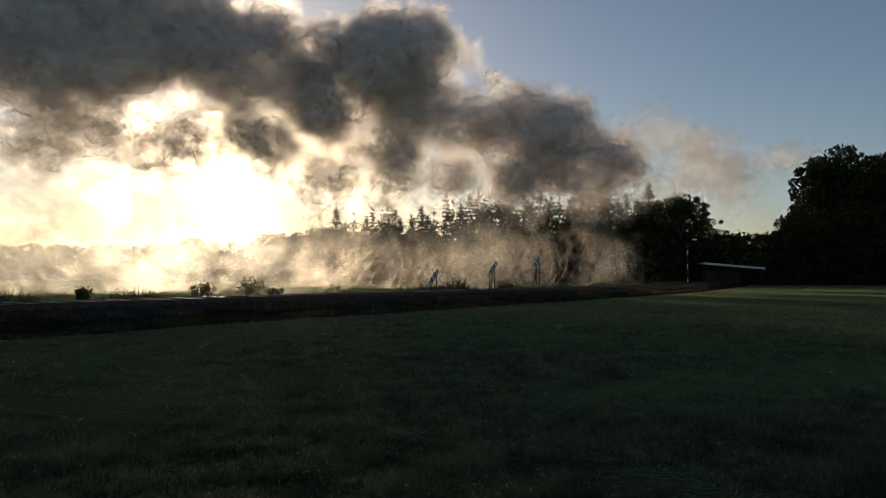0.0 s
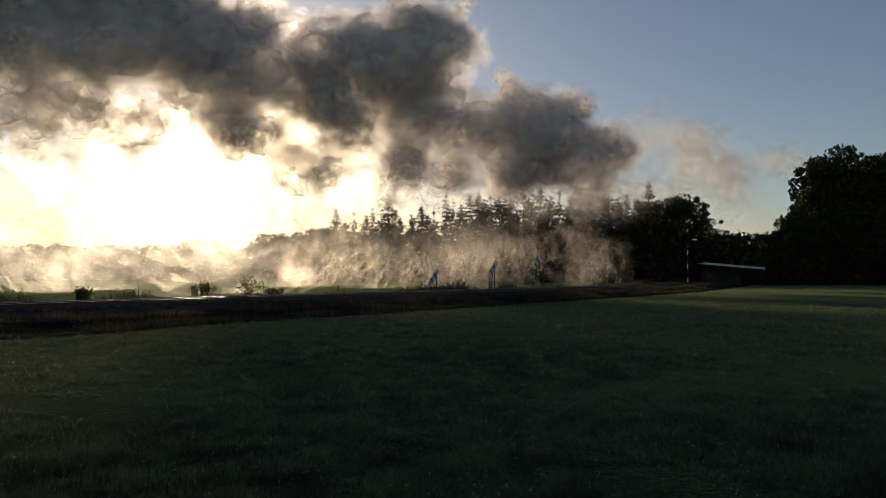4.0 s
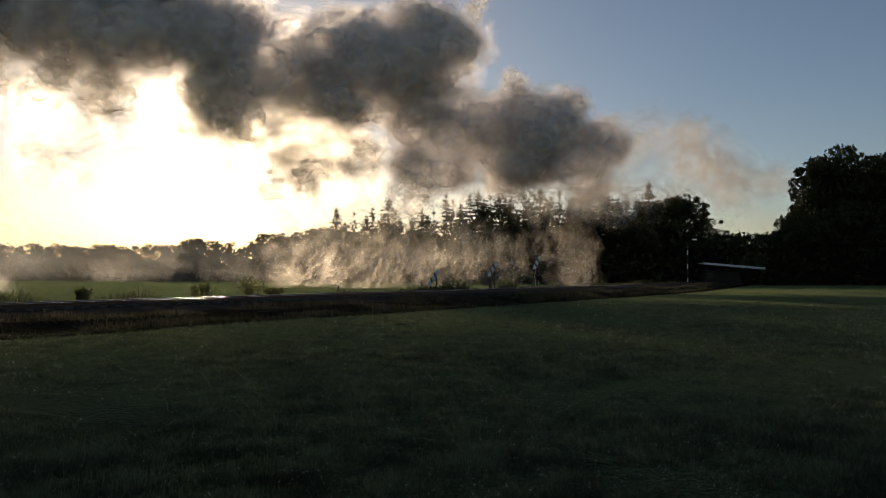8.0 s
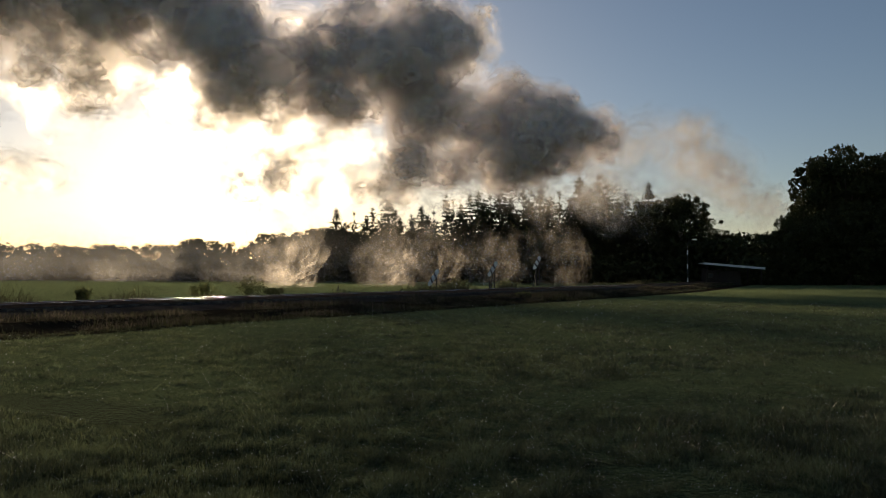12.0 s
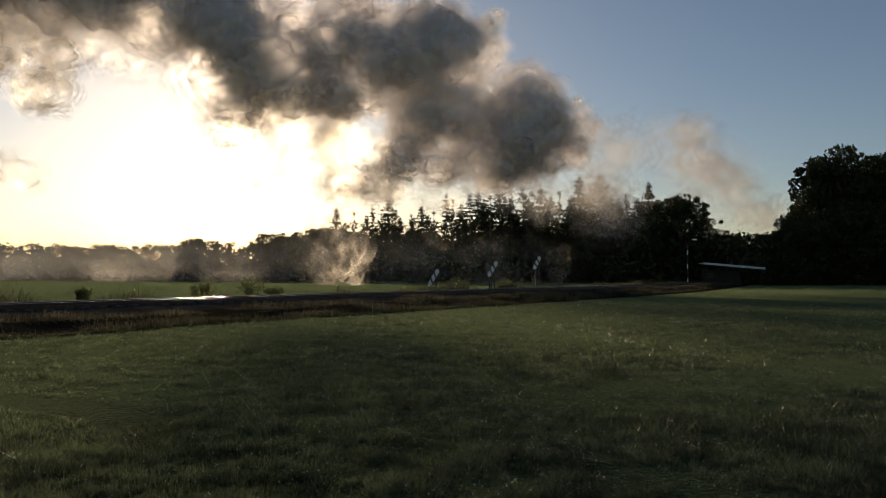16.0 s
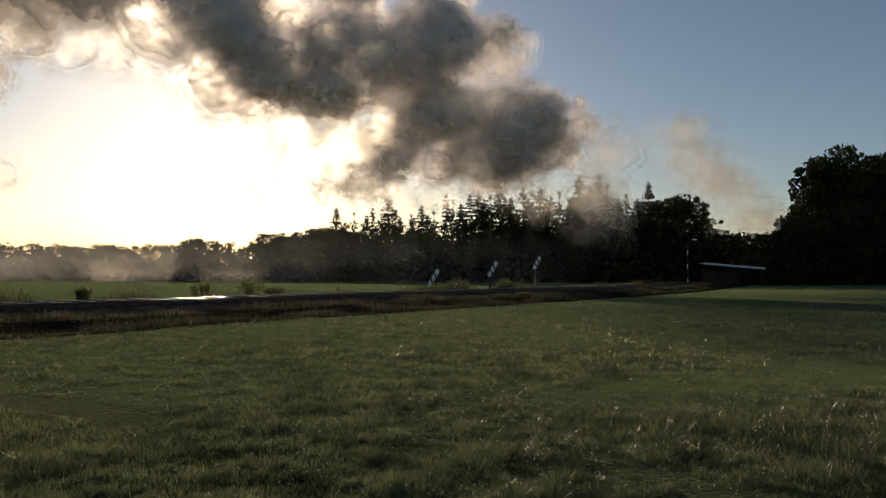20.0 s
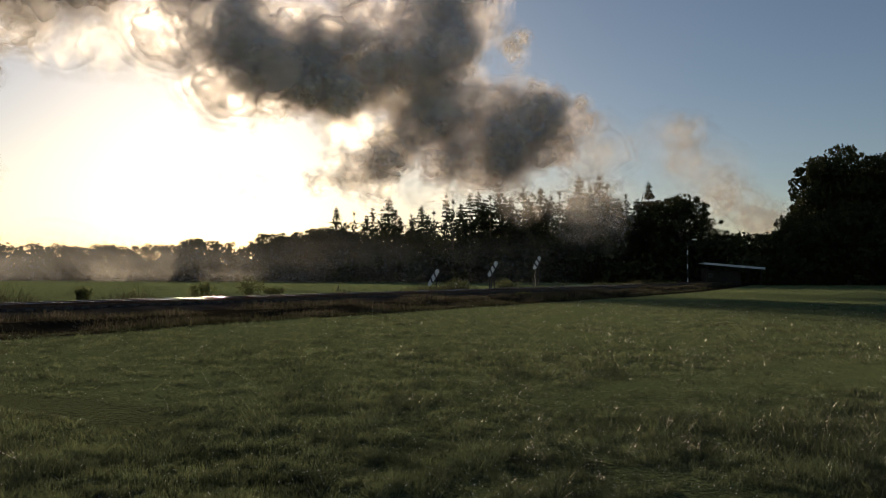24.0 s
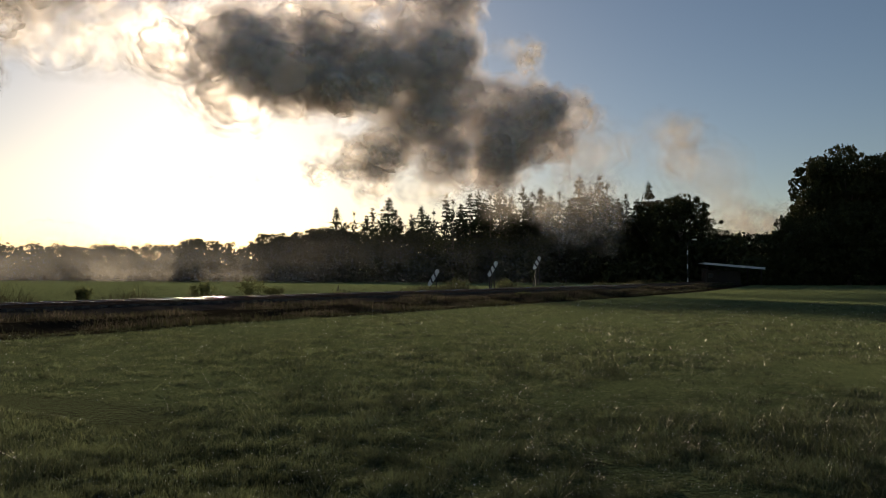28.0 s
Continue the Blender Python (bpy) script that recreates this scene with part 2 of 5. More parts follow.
def railway():
    bed = ribbon("railway_bed", [(-3.6, 0), (-2.6, 0.2), (-1.75, 0.40), (-0.6, 0.44), (0.6, 0.44), (1.75, 0.40), (2.7, 0.22), (3.1, 0.1)], BALLAST, None, 0.8, 0.05)
    tagged(bed, "low ballast bank carrying a single railway line", "railway bed", kind="structure")
    bank = ribbon("verge", [(2.55, 0.235), (3.4, 0.20), (4.2, 0.22), (4.9, 0.10), (5.4, 0.02), (6.6, 0.015), (7.3, 0.0)], SOIL, None, 0.8, 0.05)
    tagged(bank, "dark overgrown shoulder between railway and meadow", "verge", kind="structure")
    track = base("railway_track", Matrix(), "single railway track with bright worn rails on tarred sleepers", "railway track", kind="structure")
    for s in (-0.755, 0.755):
        r = ribbon("rail", [(s - 0.07, 0.50), (s - 0.02, 0.52), (s - 0.018, 0.60), (s - 0.036, 0.61), (s - 0.034, 0.640)], RUST, track, 1.5)
        ribbon("rail_side", [(s + 0.034, 0.640), (s + 0.036, 0.61), (s + 0.018, 0.60), (s + 0.02, 0.52), (s + 0.07, 0.50)], RUST, r, 1.5)
        h = ribbon("rail_head", [(s - 0.034, 0.640), (s - 0.022, 0.648), (s + 0.022, 0.648), (s + 0.034, 0.640)], BRIGHT, r, 1.5)
        tagged(h, "bright worn steel running surface")
    bm = box(bmesh.new(), 2.5, 0.24, 0.14, bevel=0.015)
    me = mesh_of("sleeper", bm, OLD_WOOD)
    pts = [p for p in along(0.63) if p[1] > 2]
    for x, y, d in pts[:290]:
        ob = new("sleeper", me)
        ob.parent = track
        ob.matrix_basis = pose(x, y, 0.425, 0, 0, math.degrees(math.atan2(d.y, d.x)) - 90 + random.uniform(-1, 1))


ground()
railway()


def verge():
    """Rough strip between the meadow and the line: dry grass and low weeds."""
    rng = np.random.default_rng(5)
    pts = [p for p in along(0.25) if p[1] > 8 and p[1] < 130]
    for name, mat, n, lo, hi, h1, h2, label in (("dry_grass", DRY, 90000, 2.6, 6.4, 0.07, 0.30, "rough dry grass strip along the railway bank"),
                                                ("weeds", VERGE_WEED, 60000, 2.6, 7.2, 0.06, 0.34, "low green weeds along the railway bank"),
                                                ("far_weeds", VERGE_WEED, 60000, -6.2, -2.6, 0.12, 0.62, "weeds on the far shoulder of the railway bank")):
        v = np.zeros((n, 3, 3))
        k = rng.integers(0, len(pts), n)
        P = np.array([(p[0], p[1], p[2].x, p[2].y) for p in pts])[k]
        far = np.hypot(P[:, 0], P[:, 1])
        edge = np.clip((P[:, 1] - 45) / 55, 0, 1)           # the strip narrows away from the meadow
        off = rng.uniform(lo, hi - (hi - lo) * 0.45 * edge * (lo > 0), n)
        x, y = P[:, 0] + P[:, 3] * off, P[:, 1] - P[:, 2] * off
        clump = np.array([noise.noise((a * 0.35, b * 0.35, 1.5)) for a, b in zip(x, y)])
        h = rng.uniform(h1, h2, n) * np.clip(0.7 + 1.9 * clump, 0.12, 2.2)
        w = (0.004 + 0.00034 * far) * rng.uniform(0.7, 1.6, n)
        a = rng.uniform(0, 6.28, n)
        z = np.where(np.abs(off) < 4.6, 0.16, 0.0)
        lean = rng.normal(0, 0.35, (n, 2)) * h[:, None]
        v[:, 0] = np.stack([x - w * np.cos(a), y - w * np.sin(a), z], 1)
        v[:, 1] = np.stack([x + w * np.cos(a), y + w * np.sin(a), z], 1)
        v[:, 2] = np.stack([x + lean[:, 0], y + lean[:, 1], z + h], 1)
        tagged(new(name, mesh_np(name, v.reshape(-1, 3), np.arange(n * 3).reshape(-1, 3), mat)), label, "grass", kind="stuff")


def lawn():
    """Blades of the near meadow, in tufts, thinning out with distance from the spectators' end."""
    rng = np.random.default_rng(8)
    n, each = 620000, 10
    u = rng.uniform(0, 1, n // each)
    d = np.where(rng.uniform(0, 1, n // each) < 0.4, 1 / np.sqrt(1 / 3.6 ** 2 + u * (1 / 46 ** 2 - 1 / 3.6 ** 2)), 3.6 * (46 / 3.6) ** u)
    b = rng.uniform(-0.80, 0.80, n // each)
    d, b = np.repeat(d, each), np.repeat(b, each)
    loose = (0.022 + 0.0035 * d) * rng.uniform(0.4, 1.6, n)
    x, y = d * np.sin(b) + rng.normal(0, 1, n) * loose, d * np.cos(b) + rng.normal(0, 1, n) * loose
    clump = np.array([0.6 * noise.noise((p * 1.7, q * 1.7, 4)) + 0.6 * noise.noise((p * 5.5, q * 5.5, 2)) + 0.5 * noise.noise((p * 0.35, q * 0.35, 7)) for p, q in zip(x, y)])
    bare = np.exp(-(((x + 4.6) / 2.0) ** 2 + ((y - 8.5 + 0.55 * (x + 4.6)) / 0.55) ** 2))
    h = rng.uniform(0.02, 0.095, n) * np.clip(0.75 + 1.9 * clump, 0.10, 2.1) * (1 - 0.97 * bare) / (1 + 0.018 * d)
    w = (0.0020 + 0.00042 * d) * rng.uniform(0.5, 1.5, n)
    a = rng.uniform(0, 6.28, n)
    lean = rng.normal(0, 0.8, (n, 2)) * h[:, None]
    z = np.full(n, -0.03)
    v = np.zeros((n, 3, 3))
    v[:, 0] = np.stack([x - w * np.cos(a), y - w * np.sin(a), z], 1)
    v[:, 1] = np.stack([x + w * np.cos(a), y + w * np.sin(a), z], 1)
    v[:, 2] = np.stack([x + lean[:, 0], y + lean[:, 1], h + 0.01], 1)
    side = np.array([((0.816 * (p + 15.1) - 0.578 * (q - 23.8)) > 6.2) or q < 18 for p, q in zip(x, y)]) & (bare < 0.5)
    v = v[side]
    tagged(new("grass", mesh_np("grass", v.reshape(-1, 3), np.arange(len(v) * 3).reshape(-1, 3), BLADE)), "short dewy meadow grass growing in uneven tufts", "grass", kind="stuff")
    # dew on the tips, white-coloured so that each drop reads as a glint
    t = v[:, 2][rng.integers(0, len(v), 34000)]
    r = (0.30 + 1.3 * rng.uniform(0, 1, len(t)) ** 7) * (0.0018 + 0.00030 * np.hypot(t[:, 0], t[:, 1]))
    o = np.array([(1, 0, 0), (-1, 0, 0), (0, 1, 0), (0, -1, 0), (0, 0, 1), (0, 0, -1)])
    dv = (t[:, None] + o[None] * r[:, None, None]).reshape(-1, 3)
    df = np.array([(0, 2, 4), (2, 1, 4), (1, 3, 4), (3, 0, 4), (2, 0, 5), (1, 2, 5), (3, 1, 5), (0, 3, 5)])
    df = (np.arange(len(t))[:, None, None] * 6 + df[None]).reshape(-1, 3)
    tagged(new("dew", mesh_np("dew", dv, df, DEW, True)), "tiny dew drops on the grass tips, coloured white as glints", "dew", kind="stuff")


verge()
lawn()


# ---------------------------------------------------------------- trees
def broad_mesh(seed, lean=0.0, open_top=False):
    """Trunk with limbs, and crown, of a broadleaf tree 1 m high and about 0.75 m across."""
    rng = np.random.default_rng(seed)
    bm = bmesh.new()
    rod(bm, (0, 0, -0.01), (0.01, 0, 0.22), 0.028, 0.02)
    rod(bm, (0.01, 0, 0.22), (0.02 + lean * 0.1, 0.01, 0.62), 0.02, 0.009)
    lobes = []
    for k in range(74):
        a, z = rng.uniform(0, 6.28), rng.uniform(0.08, 0.92)
        twig = k >= 52                           # small sprays that stand out of the crown
        rad = 0.36 * math.sqrt(max(0.05, 1 - ((z - 0.48) / 0.50) ** 2)) * (rng.uniform(0.95, 1.16) if twig else rng.uniform(0.3, 1.0))
        lobes.append((rad * math.cos(a) + lean * (z - 0.3), rad * math.sin(a), z * (1.05 if twig else 1.0), rng.uniform(0.028, 0.05) if twig else rng.uniform(0.06, 0.125)))
    for x, y, z, r in lobes[:11]:
        rod(bm, (0.012, 0, min(0.5, z * 0.6)), (x, y, z), 0.009, 0.003, 5)
    wood = mesh_of("trunk", bm, BARK)
    pts = []
    for x, y, z, r in lobes:
        m = int(30 + 950 * r)
        q = rng.normal(size=(m, 3))
        q /= np.linalg.norm(q, axis=1)[:, None]
        q *= (r * rng.uniform(0.55, 1.12, m) ** 0.6)[:, None]
        q[:, 2] *= 0.72
        pts.append(q + (x, y, z))
    pts = np.concatenate(pts)
    v, f = leaves(pts, 0.0145, rng)
    return wood, mesh_np("crown", v, f, LEAF)


def fir_mesh(seed, slim=1.0, bare=0.12, gaps=0.0):
    """Trunk and crown of a conifer 1 m high."""
    rng = np.random.default_rng(seed)
    bm = bmesh.new()
    rod(bm, (0, 0, -0.01), (0, 0, 0.99), 0.016, 0.0015, 7)
    pts, size, z = [], [], bare
    while z < 0.985:
        t = (z - bare) / (1 - bare)
        reach = slim * (0.22 * (1 - t) ** 0.6 * min(1.0, (1 - t) * 6 + 0.15) + 0.01) * rng.uniform(0.6, 1.2)
        for a in rng.uniform(0, 6.28) + np.arange(6) * 1.05 + rng.normal(0, 0.25, 6):
            if rng.uniform() < gaps:
                continue
            L = reach * rng.uniform(0.55, 1.2)
            rise = 0.35 * t - 0.25
            e = np.array((math.cos(a) * L, math.sin(a) * L, z + rise * L))
            rod(bm, (0, 0, z), tuple(e), 0.0035 * (1 - 0.7 * t), 0.001, 3)
            m = max(6, int(260 * L))
            u = rng.uniform(0.12, 1.03, m)[:, None]
            q = np.array((0, 0, z)) * (1 - u) + e * u
            q = q + rng.normal(0, 0.011, (m, 3)) * (1.25 - 0.8 * u) * (1, 1, 1.0)
            pts.append(q)
            size += [0.0135 * (1.05 - 0.45 * t)] * m
        z += rng.uniform(0.018, 0.038) * (1 + 0.4 * (1 - t))
    pts.append(np.stack([rng.normal(0, 0.003, 12), rng.normal(0, 0.003, 12), rng.uniform(0.95, 1.01, 12)], 1))
    v, f = leaves(np.concatenate(pts), np.array(size + [0.004] * 12), rng, flat=0.5, long=1.4)
    return mesh_of("trunk", bm, BARK), mesh_np("crown", v, f, NEEDLE)


BROAD = [broad_mesh(s, l) for s, l in ((11, 0.0), (12, 0.12), (13, -0.1), (14, 0.05))]
FIRS = [fir_mesh(21, 1.0, 0.12, 0.15), fir_mesh(22, 0.85, 0.2, 0.3), fir_mesh(23, 1.15, 0.1, 0.15), fir_mesh(24, 0.9, 0.35, 0.45)]


def tree(meshes, name, label, group, x, y, high, wide, turn):
    ob = base(name, pose(x, y, 0, 0, 0, turn) @ Matrix.Diagonal((wide, wide, high, 1)), label, "tree", group)
    for n, me in zip(("trunk", "crown"), meshes):
        c = new(n, me)
        c.parent = ob
    return ob


def oak(x, y, high, wide=1.0, k=0, group="hedgerow trees across the field"):
    if group.startswith("hedgerow"):
        high *= 1.09
    return tree(BROAD[k % 4], "broadleaf_tree", "dark leafy broadleaf tree at the edge of the meadow", group, x, y, high, high * wide, (k * 77 + x * 13) % 360)


def fir(x, y, high, wide=1.0, k=0):
    return tree(FIRS[k % 4], "conifer", "tall dark conifer standing in the wood behind the line", "conifers behind the line", x, y, high, high * wide, (k * 61 + x * 17) % 360)


def thicket(name, label, path, high, deep, n, size, seed, mat=LEAF):
    """Undergrowth along a path of (x, y): a dense uneven mass of leaf clumps."""
    rng = np.random.default_rng(seed)
    P = np.array(path, float)
    k = rng.uniform(0, len(P) - 1.001, n)
    i = k.astype(int)
    p = P[i] + (P[i + 1] - P[i]) * (k - i)[:, None]
    top = np.array([high * (0.75 + 0.5 * noise.noise((a * 0.12, b * 0.12, seed))) for a, b in p])
    c = np.stack([p[:, 0] + rng.normal(0, deep * 0.3, n), p[:, 1] + rng.uniform(0, deep, n), top * rng.uniform(0, 1, n) ** 0.8], 1)
    v, f = leaves(c, size, rng)
    return tagged(new(name, mesh_np(name, v, f, mat)), label, "undergrowth", kind="stuff")


# hedgerow across the field
oak(-194.7, 261.9, 11.6, 0.99, 0)
oak(-189.5, 260.2, 12.1, 0.97, 1)
oak(-184.3, 258.5, 11.9, 1.23, 2)
oak(-178.4, 256.5, 13.9, 1.14, 3)
oak(-173.7, 254.9, 14.4, 0.99, 4)
oak(-169.1, 253.3, 13.1, 1.24, 5)
oak(-163.2, 251.3, 13.0, 1.02, 6)
oak(-158.5, 249.7, 12.5, 1.21, 7)
oak(-148.5, 246.1, 9.8, 1.19, 9)
oak(-143.6, 244.4, 12.1, 1.12, 10)
oak(-139.6, 242.9, 11.1, 1.25, 11)
oak(-134.7, 241.1, 11.8, 1.27, 12)
oak(-129.7, 239.2, 10.9, 1.25, 13)
oak(-124.9, 237.4, 10.8, 1.16, 14)
oak(-120.4, 235.7, 10.6, 1.06, 15)
oak(-115.1, 233.7, 11.5, 0.97, 16)
oak(-110.3, 231.8, 11.2, 1.14, 17)
oak(-105.9, 230.0, 10.5, 1.30, 18)
oak(-102.0, 228.5, 10.4, 1.02, 19)
oak(-97.4, 226.6, 11.2, 1.07, 20)
oak(-92.6, 224.6, 10.8, 1.15, 21)
oak(-87.5, 222.5, 10.6, 0.97, 22)
oak(-83.8, 220.9, 10.4, 1.17, 23)
oak(-80.2, 219.3, 11.4, 1.01, 24)
oak(-76.2, 217.6, 12.4, 1.19, 25)
oak(-71.4, 215.5, 11.5, 1.21, 26)
oak(-66.6, 213.3, 11.3, 1.05, 27)
oak(-61.8, 211.1, 9.8, 1.09, 28)
oak(-57.2, 209.0, 10.6, 1.24, 29)
oak(-53.8, 207.4, 12.7, 1.11, 30)
oak(-50.7, 205.9, 13.2, 1.29, 31)
oak(-47.3, 204.2, 13.2, 0.97, 32)
oak(-44.2, 202.7, 12.0, 1.08, 33)
oak(-41.0, 201.1, 13.2, 1.29, 34)
oak(-37.6, 199.4, 13.8, 0.97, 35)
oak(-34.8, 197.9, 14.0, 1.19, 36)
oak(-31.9, 196.4, 14.2, 1.12, 37)
oak(-28.9, 194.9, 13.3, 0.99, 38)
oak(-200.7, 276.1, 9.8, 1.22, 39)
oak(-190.4, 272.8, 12.2, 1.17, 40)
oak(-181.9, 270.0, 13.5, 1.23, 41)
oak(-173.9, 267.4, 11.5, 1.35, 42)
oak(-157.6, 262.0, 9.3, 1.16, 44)
oak(-150.1, 259.4, 9.8, 1.14, 45)
oak(-143.1, 256.9, 9.6, 1.27, 46)
oak(-133.9, 253.6, 9.8, 1.37, 47)
oak(-125.7, 250.7, 8.8, 1.32, 48)
oak(-118.1, 247.8, 10.6, 1.16, 49)
oak(-109.6, 244.6, 8.5, 1.38, 50)
oak(-102.6, 242.0, 9.6, 1.34, 51)
oak(-95.1, 239.0, 8.7, 1.26, 52)
oak(-87.6, 236.0, 9.7, 1.18, 53)
oak(-79.8, 232.8, 10.6, 1.12, 54)
oak(-72.0, 229.5, 9.2, 1.30, 55)
oak(-66.3, 227.1, 8.5, 1.14, 56)
oak(-58.9, 223.8, 11.1, 1.12, 57)
oak(-53.3, 221.3, 12.0, 1.27, 58)
oak(-46.6, 218.2, 10.9, 1.17, 59)
oak(-41.5, 215.8, 12.1, 1.10, 60)
oak(-34.9, 212.6, 13.8, 1.34, 61)
# conifer wood behind the line
fir(-28.8, 187.8, 20.6, 0.95, 0)
fir(-23.4, 182.5, 18.5, 0.70, 3)
fir(-18.6, 183.7, 19.9, 0.90, 1)
fir(-13.7, 175.2, 22.0, 1.05, 0)
fir(-20.2, 182.4, 17.6, 1.00, 2)
fir(-10.8, 175.2, 16.4, 1.00, 2)
fir(-8.3, 179.6, 17.7, 0.90, 1)
fir(-5.5, 177.3, 19.8, 1.10, 0)
fir(-2.3, 172.8, 17.9, 0.90, 3)
fir(0.8, 172.0, 22.1, 0.90, 1)
fir(2.4, 166.2, 20.0, 0.80, 3)
fir(6.4, 164.4, 21.4, 1.00, 1)
fir(8.6, 169.1, 22.6, 0.80, 0)
fir(11.4, 166.7, 21.0, 1.00, 3)
fir(13.8, 169.4, 22.9, 1.10, 2)
fir(16.3, 165.6, 20.9, 0.90, 0)
fir(18.5, 159.5, 22.4, 0.90, 1)
fir(20.7, 160.8, 21.0, 0.90, 3)
fir(23.1, 163.9, 23.0, 1.00, 0)
fir(25.0, 160.3, 20.3, 0.90, 1)
fir(25.9, 154.2, 20.5, 0.70, 3)
fir(30.0, 161.1, 20.4, 1.00, 0)
fir(31.5, 160.2, 25.1, 0.85, 0)
fir(32.2, 151.5, 21.1, 0.90, 1)
fir(35.0, 155.1, 24.5, 0.95, 1)
fir(36.2, 152.5, 21.9, 0.80, 3)
fir(39.1, 155.5, 19.1, 1.00, 2)
fir(39.6, 149.8, 19.4, 0.80, 1)
fir(41.4, 147.7, 18.5, 0.90, 0)
fir(44.2, 149.1, 22.3, 0.80, 0)
fir(47.3, 152.8, 18.5, 1.00, 2)
fir(-25.1, 178.9, 15.6, 1.00, 2)
fir(-15.6, 175.1, 16.3, 1.00, 2)
fir(-12.2, 178.6, 18.5, 1.00, 1)
fir(-7.6, 179.3, 16.2, 1.00, 2)
fir(-3.7, 173.9, 17.2, 1.00, 0)
fir(4.3, 169.5, 19.6, 1.00, 0)
fir(10.3, 171.0, 20.6, 1.00, 2)
fir(15.2, 167.9, 20.5, 1.00, 1)
fir(19.5, 158.2, 19.7, 1.00, 0)
fir(24.7, 164.3, 19.8, 1.00, 2)
fir(28.3, 154.9, 18.8, 1.00, 1)
fir(31.7, 154.2, 20.2, 1.00, 0)
fir(36.7, 157.4, 20.6, 1.00, 2)
fir(38.8, 151.5, 17.6, 1.00, 0)
fir(43.8, 152.9, 18.2, 1.00, 1)
fir(4.9, 166.5, 16.9, 1.00, 2)
fir(10.9, 170.9, 17.7, 1.00, 2)
fir(17.1, 160.6, 16.8, 1.00, 2)
fir(27.3, 155.0, 15.2, 1.00, 2)
fir(33.7, 155.3, 16.5, 1.00, 2)
fir(40.9, 149.3, 15.3, 1.00, 2)
WOOD = "broadleaf trees in the wood"
oak(-29.6, 182.6, 13.0, 1.20, 0, WOOD)
oak(-25.8, 184.1, 13.6, 1.20, 1, WOOD)
oak(-21.2, 180.6, 13.3, 1.20, 2, WOOD)
oak(-15.7, 172.2, 12.9, 1.30, 3, WOOD)
oak(-11.1, 172.9, 12.8, 1.30, 4, WOOD)
oak(-6.9, 173.1, 12.4, 1.20, 5, WOOD)
oak(-2.6, 170.7, 12.2, 1.20, 6, WOOD)
oak(47.5, 146.4, 19.2, 1.05, 7, WOOD)
oak(50.7, 141.8, 16.9, 0.90, 8, WOOD)
oak(47.8, 139.2, 17.5, 1.00, 9, WOOD)
oak(43.0, 144.2, 16.0, 1.00, 10, WOOD)
oak(53.9, 143.6, 13.7, 0.80, 11, WOOD)
oak(54.3, 137.8, 11.0, 0.90, 12, WOOD)
oak(57.7, 140.1, 10.3, 0.90, 13, WOOD)
oak(60.3, 140.8, 9.0, 0.70, 14, WOOD)
oak(60.4, 136.4, 7.5, 0.50, 15, WOOD)
oak(1.5, 170.5, 11.3, 1.20, 16, WOOD)
oak(6.9, 167.4, 11.5, 1.20, 17, WOOD)
oak(12.0, 162.2, 11.4, 1.20, 18, WOOD)
oak(18.2, 164.7, 11.3, 1.20, 19, WOOD)
oak(22.7, 158.2, 11.4, 1.20, 20, WOOD)
oak(28.1, 159.7, 11.3, 1.20, 21, WOOD)
oak(31.6, 151.7, 11.4, 1.20, 22, WOOD)
oak(37.2, 154.2, 11.6, 1.20, 23, WOOD)
oak(40.2, 151.6, 12.6, 1.10, 24, WOOD)
oak(55.9, 118.0, 8.6, 0.50, 0, WOOD)
oak(58.8, 118.0, 12.1, 0.50, 1, WOOD)
oak(61.5, 119.0, 14.9, 0.52, 2, WOOD)
oak(64.1, 120.0, 17.5, 0.60, 3, WOOD)
oak(66.6, 121.0, 20.3, 0.60, 4, WOOD)
oak(67.7, 120.0, 22.8, 0.70, 5, WOOD)
oak(70.0, 120.0, 24.6, 0.75, 6, WOOD)
oak(72.4, 119.0, 22.7, 0.80, 7, WOOD)
oak(75.1, 119.0, 22.5, 0.80, 8, WOOD)
oak(77.8, 118.0, 22.9, 0.80, 9, WOOD)
oak(81.6, 118.0, 22.5, 0.80, 10, WOOD)
oak(53.8, 114.0, 5.4, 0.80, 11, WOOD)
oak(55.5, 113.0, 7.5, 0.90, 12, WOOD)
oak(59.1, 114.0, 10.3, 1.10, 13, WOOD)
oak(62.8, 114.0, 12.1, 1.10, 14, WOOD)
oak(66.0, 113.0, 12.9, 1.10, 15, WOOD)
oak(69.7, 113.0, 13.8, 1.10, 16, WOOD)
oak(72.7, 112.0, 13.6, 1.10, 17, WOOD)
oak(69.6, 130.0, 17.6, 0.90, 18, WOOD)
oak(76.0, 130.0, 21.7, 0.90, 19, WOOD)
oak(82.0, 131.0, 21.9, 0.90, 20, WOOD)
oak(77.2, 113.0, 18.2, 1.00, 21, WOOD)
thicket("hedge_undergrowth", "dark undergrowth filling the foot of the hedgerow", [(-149.0, 243.2), (-119.7, 232.2), (-85.9, 218.5), (-55.6, 204.8), (-28.6, 191.0)], 7.0, 14, 16000, 0.55, 31)
thicket("hedge_foot", "dark undergrowth under the trees at the end of the hedgerow", [(-193.3, 252.0), (-176.9, 252.0), (-164.6, 252.0), (-157.7, 252.0)], 5.0, 12, 7000, 0.55, 34)
thicket("low_hedge", "low hedge closing the gap in the hedgerow", [(-157.2, 250.0), (-154.4, 250.0), (-151.1, 250.0)], 2.2, 4, 1500, 0.4, 35)
